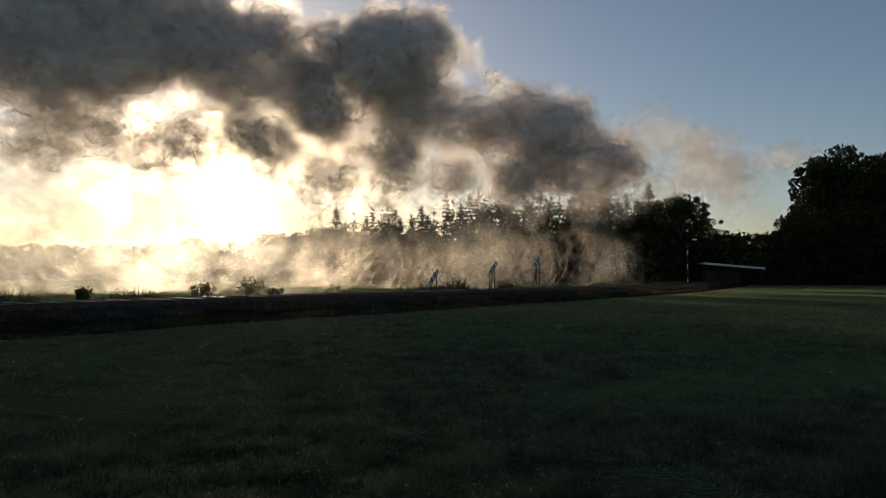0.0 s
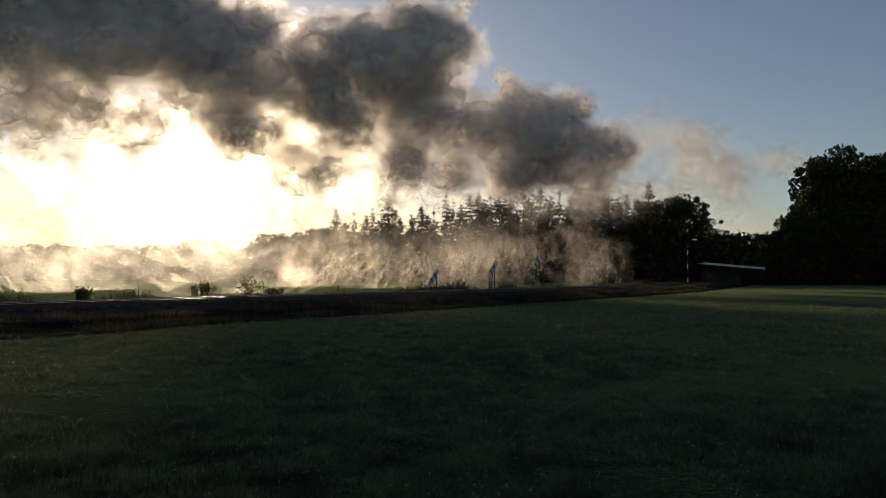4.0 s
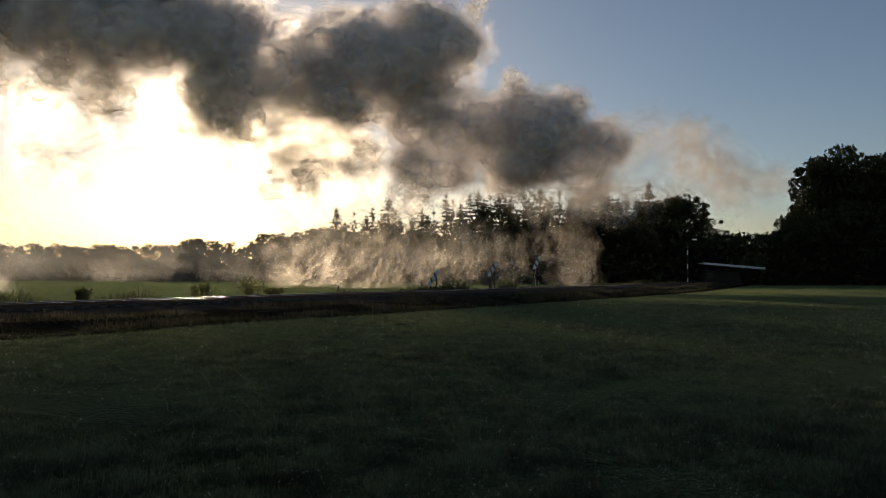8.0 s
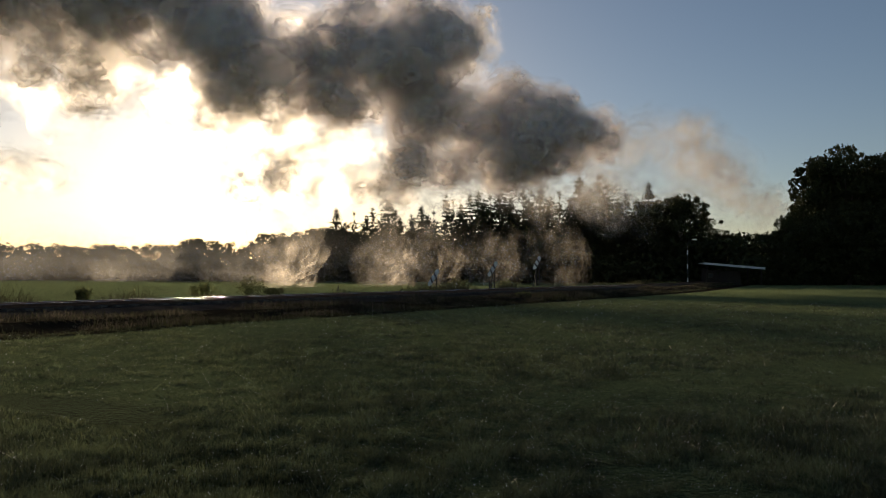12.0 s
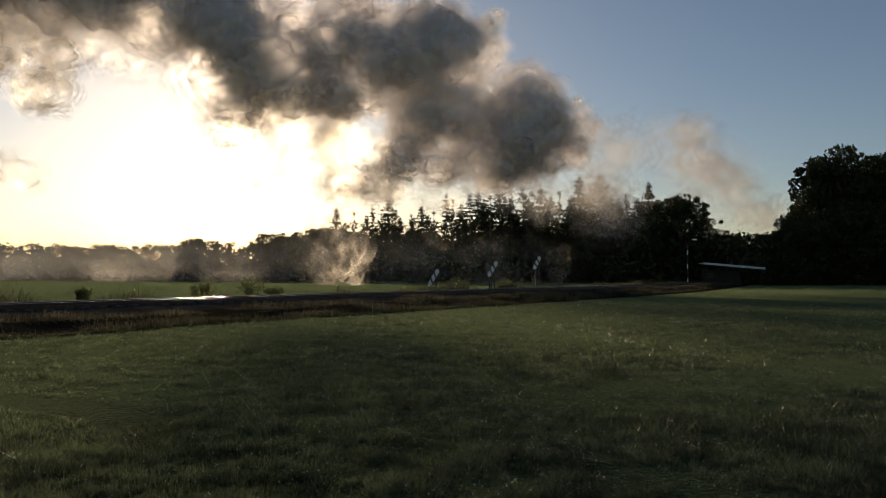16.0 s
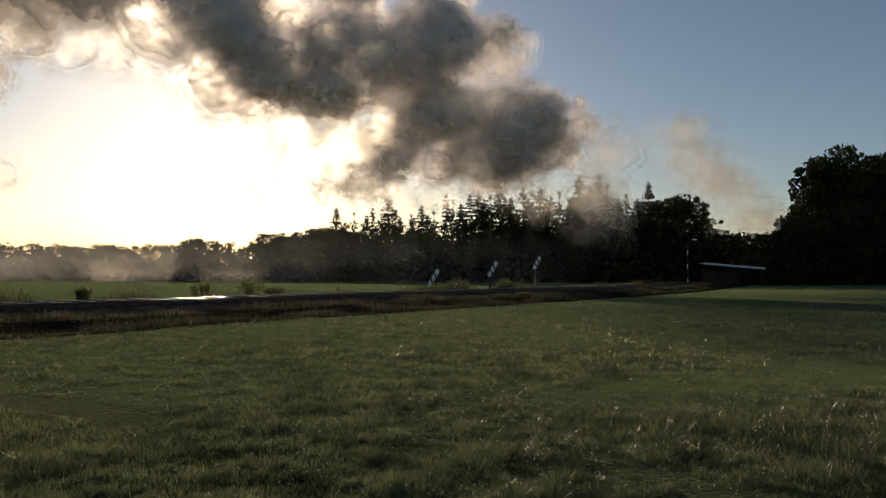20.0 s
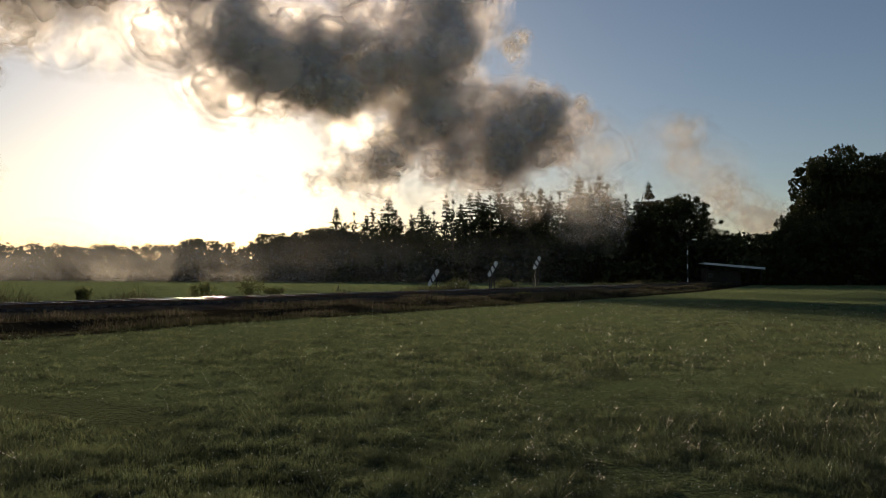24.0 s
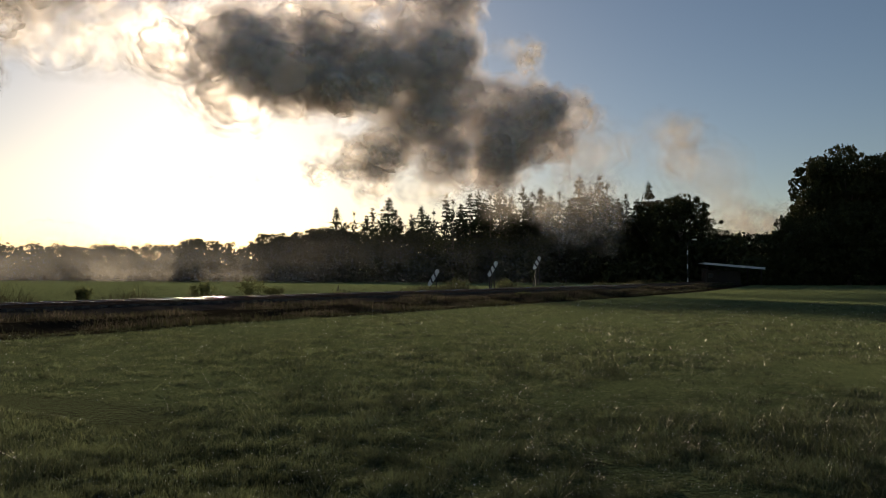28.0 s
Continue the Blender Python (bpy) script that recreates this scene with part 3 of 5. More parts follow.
thicket("wood_undergrowth", "dark undergrowth filling the foot of the wood", [(-29.9, 176.3), (-11.5, 168.4), (8.5, 158.9), (26.2, 149.5), (41.6, 140.0), (50.6, 133.7), (56.0, 130.0)], 8.5, 20, 24000, 0.5, 32)
thicket("near_wood_undergrowth", "dark undergrowth at the foot of the tall wood", [(53.5, 112.0), (56.5, 112.0), (60.0, 112.0)], 4.0, 8, 7000, 0.4, 36)
thicket("tall_wood_undergrowth", "dark bushes under the crowns of the tall wood", [(61.0, 112.0), (65.2, 112.0), (70.6, 112.0), (81.5, 112.0)], 11.0, 16, 22000, 0.45, 33)

# ---------------------------------------------------------------- lineside things
def stripe_board(x, y, bottom, top, tilt, posts):
    """A striped marker board on two thin posts beside the line; the board leans sideways."""
    ob = base("marker_board", pose(x, y, 0, 0, 0, -20), "tilted white board with black stripes on dark posts beside the line", "sign", "striped marker boards beside the line")
    high = top - bottom
    turn = Matrix.Rotation(radians(tilt), 4, "Y")
    bm = bmesh.new()
    w, n = 0.36, 10
    long = high / math.cos(radians(tilt)) * 0.97
    ring = [(w / 2 * math.cos(a), w / 2 * math.sin(a) + (long / 2 - w / 2) * (1 if a < math.pi else -1)) for a in [math.pi * k / n for k in range(n + 1)] + [math.pi + math.pi * k / n for k in range(n + 1)]]
    lo = [bm.verts.new(turn @ Vector((p, -0.015, q)) + Vector((0, 0, bottom + high / 2))) for p, q in ring]
    hi = [bm.verts.new(turn @ Vector((p, 0.015, q)) + Vector((0, 0, bottom + high / 2))) for p, q in ring]
    bm.faces.new(lo), bm.faces.new(hi[::-1])
    for k in range(len(ring)):
        j = (k + 1) % len(ring)
        bm.faces.new((lo[j], lo[k], hi[k], hi[j]))
    board = part("board", bm, WHITE, ob, "weathered white board")
    for s in (-0.17, 0.17):
        bm = box(bmesh.new(), w * 1.22, 0.012, 0.14, bevel=0.003, turn=turn @ Matrix.Translation((0, -0.024, s * long)) @ Matrix.Rotation(radians(38), 4, "Y"))
        bmesh.ops.translate(bm, vec=(0, 0, bottom + high / 2), verts=bm.verts)
        part("stripe", bm, BLACK, board, "black diagonal stripe")
    off = math.tan(radians(tilt)) * high / 2
    for a, b, z in posts:
        part("post", rod(bmesh.new(), (a, 0.06, 0.0), (b, 0.06, z), 0.06, 0.055), POST, ob, "dark slender post")
    return ob


def striped_lamp(x, y, high):
    ob = base("lineside_lamp", pose(x, y, 0), "tall black and white banded lamp post with curved arm", "lamp post")
    n = 9
    step = (high - 1.0) / n
    for k in range(n):
        part("band", rod(bmesh.new(), (0, 0, k * step), (0, 0, (k + 1) * step - 0.004), 0.085 - 0.003 * k, seg=12), WHITE if k % 3 == 1 else BLACK, ob, "white band" if k % 3 == 1 else "black band")
    bm, last = bmesh.new(), (0, 0, high - 1.0)
    for k in range(1, 9):
        a = radians(10 * k)
        nxt = (0.95 * (1 - math.cos(a)), 0, high - 1.0 + 0.95 * math.sin(a))
        rod(bm, last, nxt, 0.05)
        last = nxt
    part("arm", bm, POST, ob, "curved dark arm")
    bm = box(bmesh.new(), 0.62, 0.26, 0.16, last[0] + 0.22, 0, last[2] - 0.03, 0.04)
    part("lamp_head", bm, WHITE, ob, "pale lamp head")


def shelter(x, y, turn):
    """Low open station shelter: mono-pitch pale roof, dark boarded back and cabin, posts."""
    ob = base("platform_shelter", pose(x, y, 0, 0, 0, turn), "low dark boarded shelter under a pale sloping roof", "shelter")
    L = 9.4
    tilt = Matrix.Rotation(radians(5.0), 4, "Y")
    for k in range(6):
        bm = box(bmesh.new(), L / 6 - 0.02, 3.0, 0.10, (k - 2.5) * L / 6, 0, 0, 0.01)
        bmesh.ops.transform(bm, matrix=Matrix.Translation((0, 0, 3.18)) @ tilt, verts=bm.verts)
        part("roof_sheet", bm, ROOFING, ob, "pale roof sheet")
    bm = box(bmesh.new(), L + 0.1, 0.06, 0.34, 0, -1.54, 0, 0.01)
    bmesh.ops.transform(bm, matrix=Matrix.Translation((0, 0, 3.13)) @ tilt, verts=bm.verts)
    part("fascia", bm, ROOFING, ob, "pale fascia board")
    for k in range(20):
        part("board", box(bmesh.new(), 0.30, 0.05, 2.6 - k * 0.018, -4.2 + k * 0.31, 1.1, 1.3 - k * 0.009, 0.008), BOARD, ob)
    for k in range(8):
        part("board", box(bmesh.new(), 0.05, 0.27, 2.7, -4.35, -1.0 + k * 0.28, 1.35, 0.008), BOARD, ob)
    part("bench", box(box(bmesh.new(), 4.0, 0.4, 0.06, -1.6, 0.7, 0.47, 0.01), 3.6, 0.08, 0.44, -1.6, 0.72, 0.22), OLD_WOOD, ob, "dark wooden bench")
    w = part("window", box(bmesh.new(), 0.8, 0.05, 0.7, -2.9, 1.06, 1.6, 0.01), OLD_WOOD, ob, "dark window frame")
    part("pane", box(bmesh.new(), 0.66, 0.02, 0.56, -2.9, 1.02, 1.6), BLACK, w, "dark pane")
    for a, b in ((-4.2, 3.3), (-1.0, 3.05), (2.1, 2.8), (4.2, 2.6)):
        part("post", box(bmesh.new(), 0.16, 0.16, b, a, -1.3, b / 2, 0.02), BOARD, ob, "dark timber post")


def fence_post(x, y, high, thick=0.06, mat=None, label="weathered wooden fence post in the far weeds"):
    ob = base("fence_post", pose(x, y, 0, random.uniform(-3, 3), random.uniform(-4, 4), 0), label, "fence post", "posts beyond the line")
    part("post", rod(bmesh.new(), (0, 0, -0.05), (0, 0, high), thick, thick * 0.9, 10), mat or OLD_WOOD, ob)


def bush(x, y, high, wide, seed):
    rng = np.random.default_rng(seed)
    ob = base("bush", pose(x, y, 0), "low leafy bush growing beside the railway bank", "bush", "bushes beside the line")
    bm, tips = bmesh.new(), []
    for k in range(16):
        a, l = rng.uniform(0, 6.28), rng.uniform(0.4, 1.0)
        tip = (math.cos(a) * wide * 0.58 * l, math.sin(a) * wide * 0.5 * l, high * (1.35 - 0.5 * l) * rng.uniform(0.7, 1.0))
        rod(bm, (tip[0] * 0.55, tip[1] * 0.55, 0), tip, 0.014, 0.005, 5)
        tips.append(tip)
    part("stems", bm, BARK, ob, "thin woody stems")
    t = np.array(tips)
    k = rng.integers(0, 16, 750)
    u = rng.uniform(0.05, 1.18, 750)[:, None] ** 0.8
    c = t[k] * u + rng.normal(0, 0.09 * high + 0.03, (750, 3))
    c[:, :2] += t[k][:, :2] * 0.5 * (1 - u)
    c[:, 2] = np.abs(c[:, 2])
    v, f = leaves(c, 0.055, rng, long=1.6)
    ob2 = new("foliage", mesh_np("foliage", v, f, WEED))
    ob2.parent = ob
    return ob


stripe_board(-0.81, 58.89, 0.69, 2.13, 32, ((-0.26, -0.26, 0.74), (0.24, 0.24, 1.60),))
stripe_board(4.57, 64.05, 1.50, 2.90, 31, ((-0.31, -0.31, 1.65), (-0.23, 0.05, 2.43), (0.16, 0.16, 2.43),))
stripe_board(9.67, 71.58, 2.24, 3.58, 26, ((-0.55, -0.03, 2.36), (-0.12, -0.12, 2.36), (0.23, 0.23, 2.99),))
striped_lamp(34.70, 98.64, 6.81)
shelter(46.40, 112.0, -4)
fence_post(-19.75, 54.83, 0.67, 0.05)
fence_post(-10.64, 70.48, 0.63, 0.05)
fence_post(-2.25, 73.08, 0.71, 0.05)
fence_post(1.42, 73.08, 0.83, 0.09, WHITE, "pale stone marker post in the far weeds")
bush(-22.52, 43.47, 0.72, 1.06, 40)
bush(-17.77, 51.68, 0.97, 1.60, 41)
bush(-14.17, 51.68, 1.22, 2.52, 42)
bush(-13.25, 54.63, 0.54, 1.78, 43)
bush(1.25, 73.52, 1.06, 2.15, 44)
bush(7.17, 79.64, 0.95, 2.59, 45)
bush(5.21, 45.54, 0.42, 1.11, 46)
bush(15.03, 65.92, 0.48, 2.14, 47)
bush(27.61, 95.56, 0.75, 3.11, 48)
bush(29.25, 91.01, 0.71, 2.96, 49)
bush(8.06, 63.73, 0.51, 1.24, 50)

# ---------------------------------------------------------------- smoke and steam
SHELLS = ((1.10, 0.09), (0.98, 0.16), (0.84, 0.32), (0.66, 0.66))
THIN = ((1.0, 0.08), (0.80, 0.12), (0.56, 0.15))


def puff_mesh(seed, material, shells=SHELLS, billow=0.34):
    """A billow of smoke about 1 m in radius: nested cauliflower shells, denser inwards."""
    vs, fs, dens, n0 = [], [], [], 0
    bm = bmesh.new()
    bmesh.ops.create_icosphere(bm, subdivisions=4, radius=1)
    dirs = [v.co.normalized() for v in bm.verts]
    tris = [[v.index for v in f.verts] for f in bm.faces]
    bm.free()
    for r, a in shells:
        for d in dirs:
            q = d * 1.25 + Vector((seed * 7.3, seed * 3.1, r * 0.6))
            b = abs(noise.noise(q)) * 1.1 + 0.48 * abs(noise.noise(q * 2.3 + Vector((5, 1, 2)))) + 0.17 * abs(noise.noise(q * 4.9))
            vs.append(d * (r * (0.78 + billow * 1.5 * b)))
            dens.append(a)
        k = n0 // len(dirs)
        fs += [[i + n0 for i in t] for j, t in enumerate(tris) if not (j == 7 * k and k < len(shells) - 1) and j != 7 * k - 7]
        if k:                                   # a narrow neck ties each shell to the one outside it
            a, m = [i + n0 for i in tris[7 * k - 7]], len(dirs)
            fs += [[a[q], a[(q + 1) % 3], a[(q + 1) % 3] - m, a[q] - m] for q in range(3)]
        n0 += len(dirs)
    me = bpy.data.meshes.new("puff")
    me.from_pydata(vs, [], fs)
    me.materials.append(material)
    me.polygons.foreach_set("use_smooth", [True] * len(me.polygons))
    me.attributes.new("shell_opacity", "FLOAT", "POINT").data.foreach_set("value", dens)
    return me


PUFFS = {m.name: [puff_mesh(s, m, THIN if m in (STEAM, VAPOUR, VEIL, HAZE, SMOG, FIELD_MIST) else SHELLS, 0.07 if m in (HAZE, SMOG, FIELD_MIST) else 0.34) for s in range(4)] for m in (PLUME, FRINGE, STEAM, VAPOUR, VEIL, WISP, HAZE, SMOG, FIELD_MIST)}
MOVES = []          # (piece, rows) for motions()


def cloud(name, label):
    return base(name, Matrix(), label, "smoke")


def billow(parent, material, r, n, spread, rows, seed, flat=0.8, tall=0.9, rise=False):
    """n puffs of about r in radius spread round a centre that drifts through rows of (seconds, x, y, z)."""
    rng = random.Random(seed)
    for k in range(n):
        ob = new("puff", PUFFS[material.name][(seed + k) % 4])
        ob.parent = parent
        s = r * rng.uniform(0.8, 1.2) if n > 1 else r
        ob.scale = (s * rng.uniform(0.95, 1.2), s * rng.uniform(0.9, 1.15), s * tall * rng.uniform(0.9, 1.1))
        off = Vector((rng.uniform(-1, 1), rng.uniform(-1, 1), rng.uniform(-1, 1) * flat)) * spread if n > 1 else Vector()
        turn, spin = rng.uniform(0, 360), rng.uniform(-1.6, 1.6)
        lean = rng.uniform(-25, 25)
        loosen = rng.uniform(0.0, 0.022)           # the puffs of one billow drift apart
        path = [tuple(q) for q in rows]
        if rise and k % 4 == 3:                    # some are carried up and away on the wind
            path = sorted({t for t, *_ in rows} | {10.0, 15.0, 21.0})
            at = [np.interp(path, [q[0] for q in rows], [q[i] for q in rows]) for i in (1, 2, 3)]
            lift = [max(0.0, t - 10) / 18 for t in path]
            path = [(t, x - 24 * w, y, z + 40 * w) for t, x, y, z, w in zip(path, *at, lift)]
        MOVES.append((ob, [(t, pose(x + off.x * (1 + loosen * t), y + off.y, z + off.z * (1 + loosen * t), lean, 0, turn + spin * t)) for t, x, y, z in path]))


plume = cloud("smoke_plume", "broad dark grey locomotive smoke plume drifting over the line")
billow(plume, PLUME, 8.03, 6, 6.84, ((0, -76.8, 117.6, 41.5), (8, -81.6, 117.6, 50.1), (17, -88.3, 117.6, 54), (28, -92.1, 117.6, 58.7)), 107, 0.8, 0.9, True)
billow(plume, PLUME, 7.39, 6, 6.30, ((0, -67.5, 119.8, 39.3), (3, -69.5, 119.8, 41.3), (8, -72.4, 119.8, 50), (17, -74.3, 119.8, 54.9), (28, -76.3, 119.8, 59.8)), 114, 0.8, 0.9, True)
billow(plume, PLUME, 7.13, 6, 6.08, ((0, -57.8, 121.9, 38.5), (3, -58.8, 121.9, 41), (8, -57.8, 121.9, 45), (12, -58.8, 121.9, 48.9), (17, -60.8, 121.9, 51.4), (28, -64.8, 121.9, 57.8)), 121, 0.8, 0.9, True)
billow(plume, PLUME, 6.85, 6, 5.84, ((0, -47.8, 124, 39.7), (8, -46.8, 124, 41.7), (12, -45.7, 124, 42.7), (17, -43.7, 124, 43.7), (28, -39.2, 124, 39.2)), 128, 0.8, 0.9, True)
billow(plume, PLUME, 6.97, 6, 5.94, ((0, -37.3, 126.2, 40.3), (8, -36.3, 126.2, 40.3), (12, -35.3, 126.2, 41.4), (17, -35.3, 126.2, 41.9), (28, -33.2, 126.2, 40.9)), 135, 0.8, 0.9, True)
billow(plume, PLUME, 7.09, 6, 6.04, ((0, -26.5, 128.3, 40), (8, -25.4, 128.3, 40.5), (17, -24.9, 128.3, 41.5), (28, -25.4, 128.3, 43.1)), 142, 0.8, 0.9, True)
billow(plume, PLUME, 7.20, 6, 6.14, ((0, -15.8, 130.4, 40.6), (8, -15.3, 130.4, 41.1), (17, -14.2, 130.4, 42.2), (28, -15.3, 130.4, 42.2)), 149, 0.8, 0.9, True)
billow(plume, PLUME, 4.88, 5, 4.16, ((0, -20.4, 129.5, 35.6), (8, -17.3, 129.5, 35.6), (17, -18.3, 129.5, 38.2), (28, -18.3, 129.5, 40.3)), 156, 0.8, 0.9, True)
billow(plume, PLUME, 6.86, 6, 5.85, ((0, -7.4, 131.9, 43.2), (8, -3.6, 131.9, 43.7), (17, -3.1, 131.9, 43.7), (28, -4.2, 131.9, 42.1)), 163, 0.8, 0.9, True)
billow(plume, PLUME, 4.70, 5, 4.01, ((0, -10, 131.5, 49.4), (3, -5.8, 131.5, 50.5), (8, -3.6, 131.5, 51), (17, -2.6, 131.5, 51.6), (28, 0.6, 131.5, 56.9)), 170, 0.8, 0.9, True)
billow(plume, PLUME, 5.67, 6, 4.83, ((0, -45, 124.6, 49), (8, -48, 124.6, 49), (17, -48, 124.6, 51.5), (28, -54.1, 124.6, 60.1)), 177, 0.8, 0.9, True)
billow(plume, PLUME, 6.34, 6, 5.40, ((0, -57.8, 121.9, 47.9), (8, -60.8, 121.9, 51.4), (17, -63.8, 121.9, 53.9), (28, -68.7, 121.9, 61.8)), 184, 0.8, 0.9, True)
billow(plume, PLUME, 5.05, 6, 4.31, ((0, -68.4, 119.6, 48), (8, -74.2, 119.6, 51.9), (28, -82, 119.6, 60.7)), 191, 0.8, 0.9, True)
billow(plume, PLUME, 4.96, 5, 4.23, ((0, -32.4, 127.2, 47.4), (8, -36.6, 127.2, 48.9), (17, -37.6, 127.2, 49.9), (28, -35.5, 127.2, 61.3)), 198, 0.8, 0.9, True)
billow(plume, PLUME, 6.27, 6, 5.34, ((0, -64, 120.5, 44.5), (8, -70.9, 120.5, 55.3), (28, -76.8, 120.5, 64.1)), 205, 0.8, 0.9, True)
billow(plume, PLUME, 6.40, 6, 5.45, ((0, -52.4, 123.1, 43.4), (8, -54.4, 123.1, 52.4), (28, -58.4, 123.1, 64.4)), 212, 0.8, 0.9, True)
billow(plume, PLUME, 4.22, 5, 3.60, ((0, -18.4, 129.9, 46.8), (8, -17.3, 129.9, 48.9), (17, -15.2, 129.9, 51), (28, -14.1, 129.9, 59.4)), 219, 0.8, 0.9, True)
billow(plume, PLUME, 3.46, 3, 2.95, ((0, -1.5, 133, 46.8), (3, 1.7, 133, 46.8), (8, 3.9, 133, 45.7), (17, 3.9, 133, 46.8), (28, 3.3, 133, 44.6)), 226, 0.8, 0.9)
billow(plume, PLUME, 4.19, 5, 3.57, ((0, -23.5, 128.9, 32.8), (8, -20.3, 128.9, 36), (17, -21.4, 128.9, 37), (28, -21.4, 128.9, 38)), 233, 0.8, 0.9, True)
billow(plume, PLUME, 6.03, 6, 5.14, ((0, -3.7, 132.6, 33.7), (8, -1.5, 132.6, 33.2), (17, -1, 132.6, 32.6), (28, 0.6, 132.6, 34.2)), 240, 0.8, 0.9, True)
billow(plume, PLUME, 5.94, 6, 5.06, ((0, 6.1, 134.4, 29.2), (8, 6.1, 134.4, 27.6), (12, 3.9, 134.4, 28.1), (17, 1.7, 134.4, 28.1), (28, -3.2, 134.4, 27.6)), 247, 0.8, 0.9, True)
billow(plume, PLUME, 6.37, 6, 5.43, ((0, 16.1, 136.1, 29.6), (8, 15, 136.1, 29), (12, 13.9, 136.1, 28.5), (17, 11.7, 136.1, 29), (28, 8.4, 136.1, 29.6)), 254, 0.8, 0.9, True)
billow(plume, PLUME, 6.26, 6, 5.33, ((0, 24.1, 137.5, 26.5), (8, 21.9, 137.5, 27.1), (12, 20.8, 137.5, 28.2), (17, 18.5, 137.5, 28.2), (28, 16.9, 137.5, 29.3)), 261, 0.8, 0.9, True)
billow(plume, PLUME, 4.70, 5, 4.00, ((0, 32.8, 139, 24.5), (8, 30, 139, 26.8), (12, 28.3, 139, 28.5), (17, 23.3, 139, 29), (28, 22.7, 139, 31.3)), 268, 0.8, 0.9, True)
billow(plume, PLUME, 3.58, 3, 3.05, ((0, 25.3, 137.7, 33.3), (8, 24.2, 137.7, 34.4), (17, 19.7, 137.7, 34.4), (28, 20.2, 137.7, 34.9)), 275, 0.8, 0.9)
billow(plume, PLUME, 3.52, 3, 3.00, ((0, 12.8, 135.6, 35), (8, 11.7, 135.6, 35.5), (17, 10.6, 135.6, 34.4), (28, 10.6, 135.6, 33.9)), 282, 0.8, 0.9)
billow(plume, PLUME, 3.27, 3, 2.79, ((0, 37.6, 139.7, 24.6), (3, 35.9, 139.7, 27.5), (8, 34.2, 139.7, 29.2), (12, 32.5, 139.7, 29.8), (17, 25.1, 139.7, 28.6), (28, 23.4, 139.7, 30.3)), 289, 0.8, 0.9)
billow(plume, PLUME, 4.05, 5, 3.45, ((0, 12.8, 135.6, 21.2), (8, 12.8, 135.6, 22.9), (17, 10.6, 135.6, 24), (28, 9.5, 135.6, 25.1)), 296, 0.8, 0.9, True)
billow(plume, PLUME, 3.75, 3, 3.19, ((0, 22.4, 137.2, 20.3), (8, 20.2, 137.2, 22.6), (17, 17.4, 137.2, 23.7), (28, 14.6, 137.2, 25.3)), 303, 0.8, 0.9)
billow(plume, PLUME, 3.60, 3, 3.07, ((0, -6.9, 132, 26.1), (8, -5.3, 132, 25), (12, -4.7, 132, 25.5), (17, -6.9, 132, 25.5), (28, -10.1, 132, 25.5)), 310, 0.8, 0.9)
billow(plume, PLUME, 3.48, 3, 2.97, ((0, 2.8, 133.8, 22), (8, 2.8, 133.8, 22.6), (17, 1.7, 133.8, 23.7), (28, 1.7, 133.8, 25.3)), 317, 0.8, 0.9)
fringe = cloud("smoke_fringe", "torn pale grey smoke hanging under the plume")
billow(fringe, FRINGE, 5.00, 5, 6.53, ((0, -71.8, 118.8, 27.5), (3, -73.7, 118.8, 30.4), (6, -81.4, 118.8, 35.2), (12, -90.1, 118.8, 42.9), (28, -90.1, 118.8, 42.9)), 324, 0.8, 0.9)
billow(fringe, FRINGE, 4.44, 5, 5.80, ((0, -64, 120.5, 29.8), (3, -66, 120.5, 31.8), (8, -65, 120.5, 40.6), (12, -67, 120.5, 43.5), (17, -73.8, 120.5, 47.4), (28, -82.6, 120.5, 53.3)), 331, 0.8, 0.9)
billow(fringe, FRINGE, 4.51, 5, 5.90, ((0, -55.1, 122.5, 26.3), (3, -56.1, 122.5, 28.8), (6, -62.1, 122.5, 34.2), (8, -63.1, 122.5, 36.7), (12, -67.1, 122.5, 37.2), (17, -78, 122.5, 38.2), (22, -89.9, 122.5, 41.2), (28, -89.9, 122.5, 41.2)), 338, 0.8, 0.9)
billow(fringe, FRINGE, 3.92, 5, 5.12, ((0, -47.3, 124.1, 25.6), (3, -48.8, 124.1, 34.7), (8, -44.8, 124.1, 33.7), (17, -36.7, 124.1, 36.7), (28, -26.6, 124.1, 37.7)), 345, 0.8, 0.9)
billow(fringe, FRINGE, 4.21, 5, 5.50, ((0, -36.3, 126.4, 28.6), (3, -36.3, 126.4, 29.1), (6, -41, 126.4, 28.1), (9, -39.4, 126.4, 33.2), (17, -32.2, 126.4, 35.8), (28, -19.9, 126.4, 37.3)), 352, 0.8, 0.9)
billow(fringe, FRINGE, 3.81, 4, 3.93, ((0, -31.5, 127.4, 25.2), (3, -35.6, 127.4, 26.2), (7, -39.7, 127.4, 33.5), (17, -34.6, 127.4, 39.7), (28, -9.7, 127.4, 37.6)), 359, 0.8, 0.9)
billow(fringe, FRINGE, 4.04, 4, 4.17, ((0, -20.4, 129.5, 20.3), (3, -22.5, 129.5, 22.4), (6, -25.1, 129.5, 20.9), (9, -28.3, 129.5, 21.9), (12, -32, 129.5, 21.4), (15, -34.6, 129.5, 26.6), (18, -37.2, 129.5, 39.3), (28, -37.2, 129.5, 39.3)), 366, 0.8, 0.9)
billow(fringe, FRINGE, 3.74, 4, 3.85, ((0, -14.2, 130.7, 25.8), (3, -19.5, 130.7, 27.9), (8, -18.5, 130.7, 23.1), (12, -13.2, 130.7, 18.9), (17, -17.4, 130.7, 18.4), (28, -20.6, 130.7, 22.6)), 373, 0.8, 0.9)
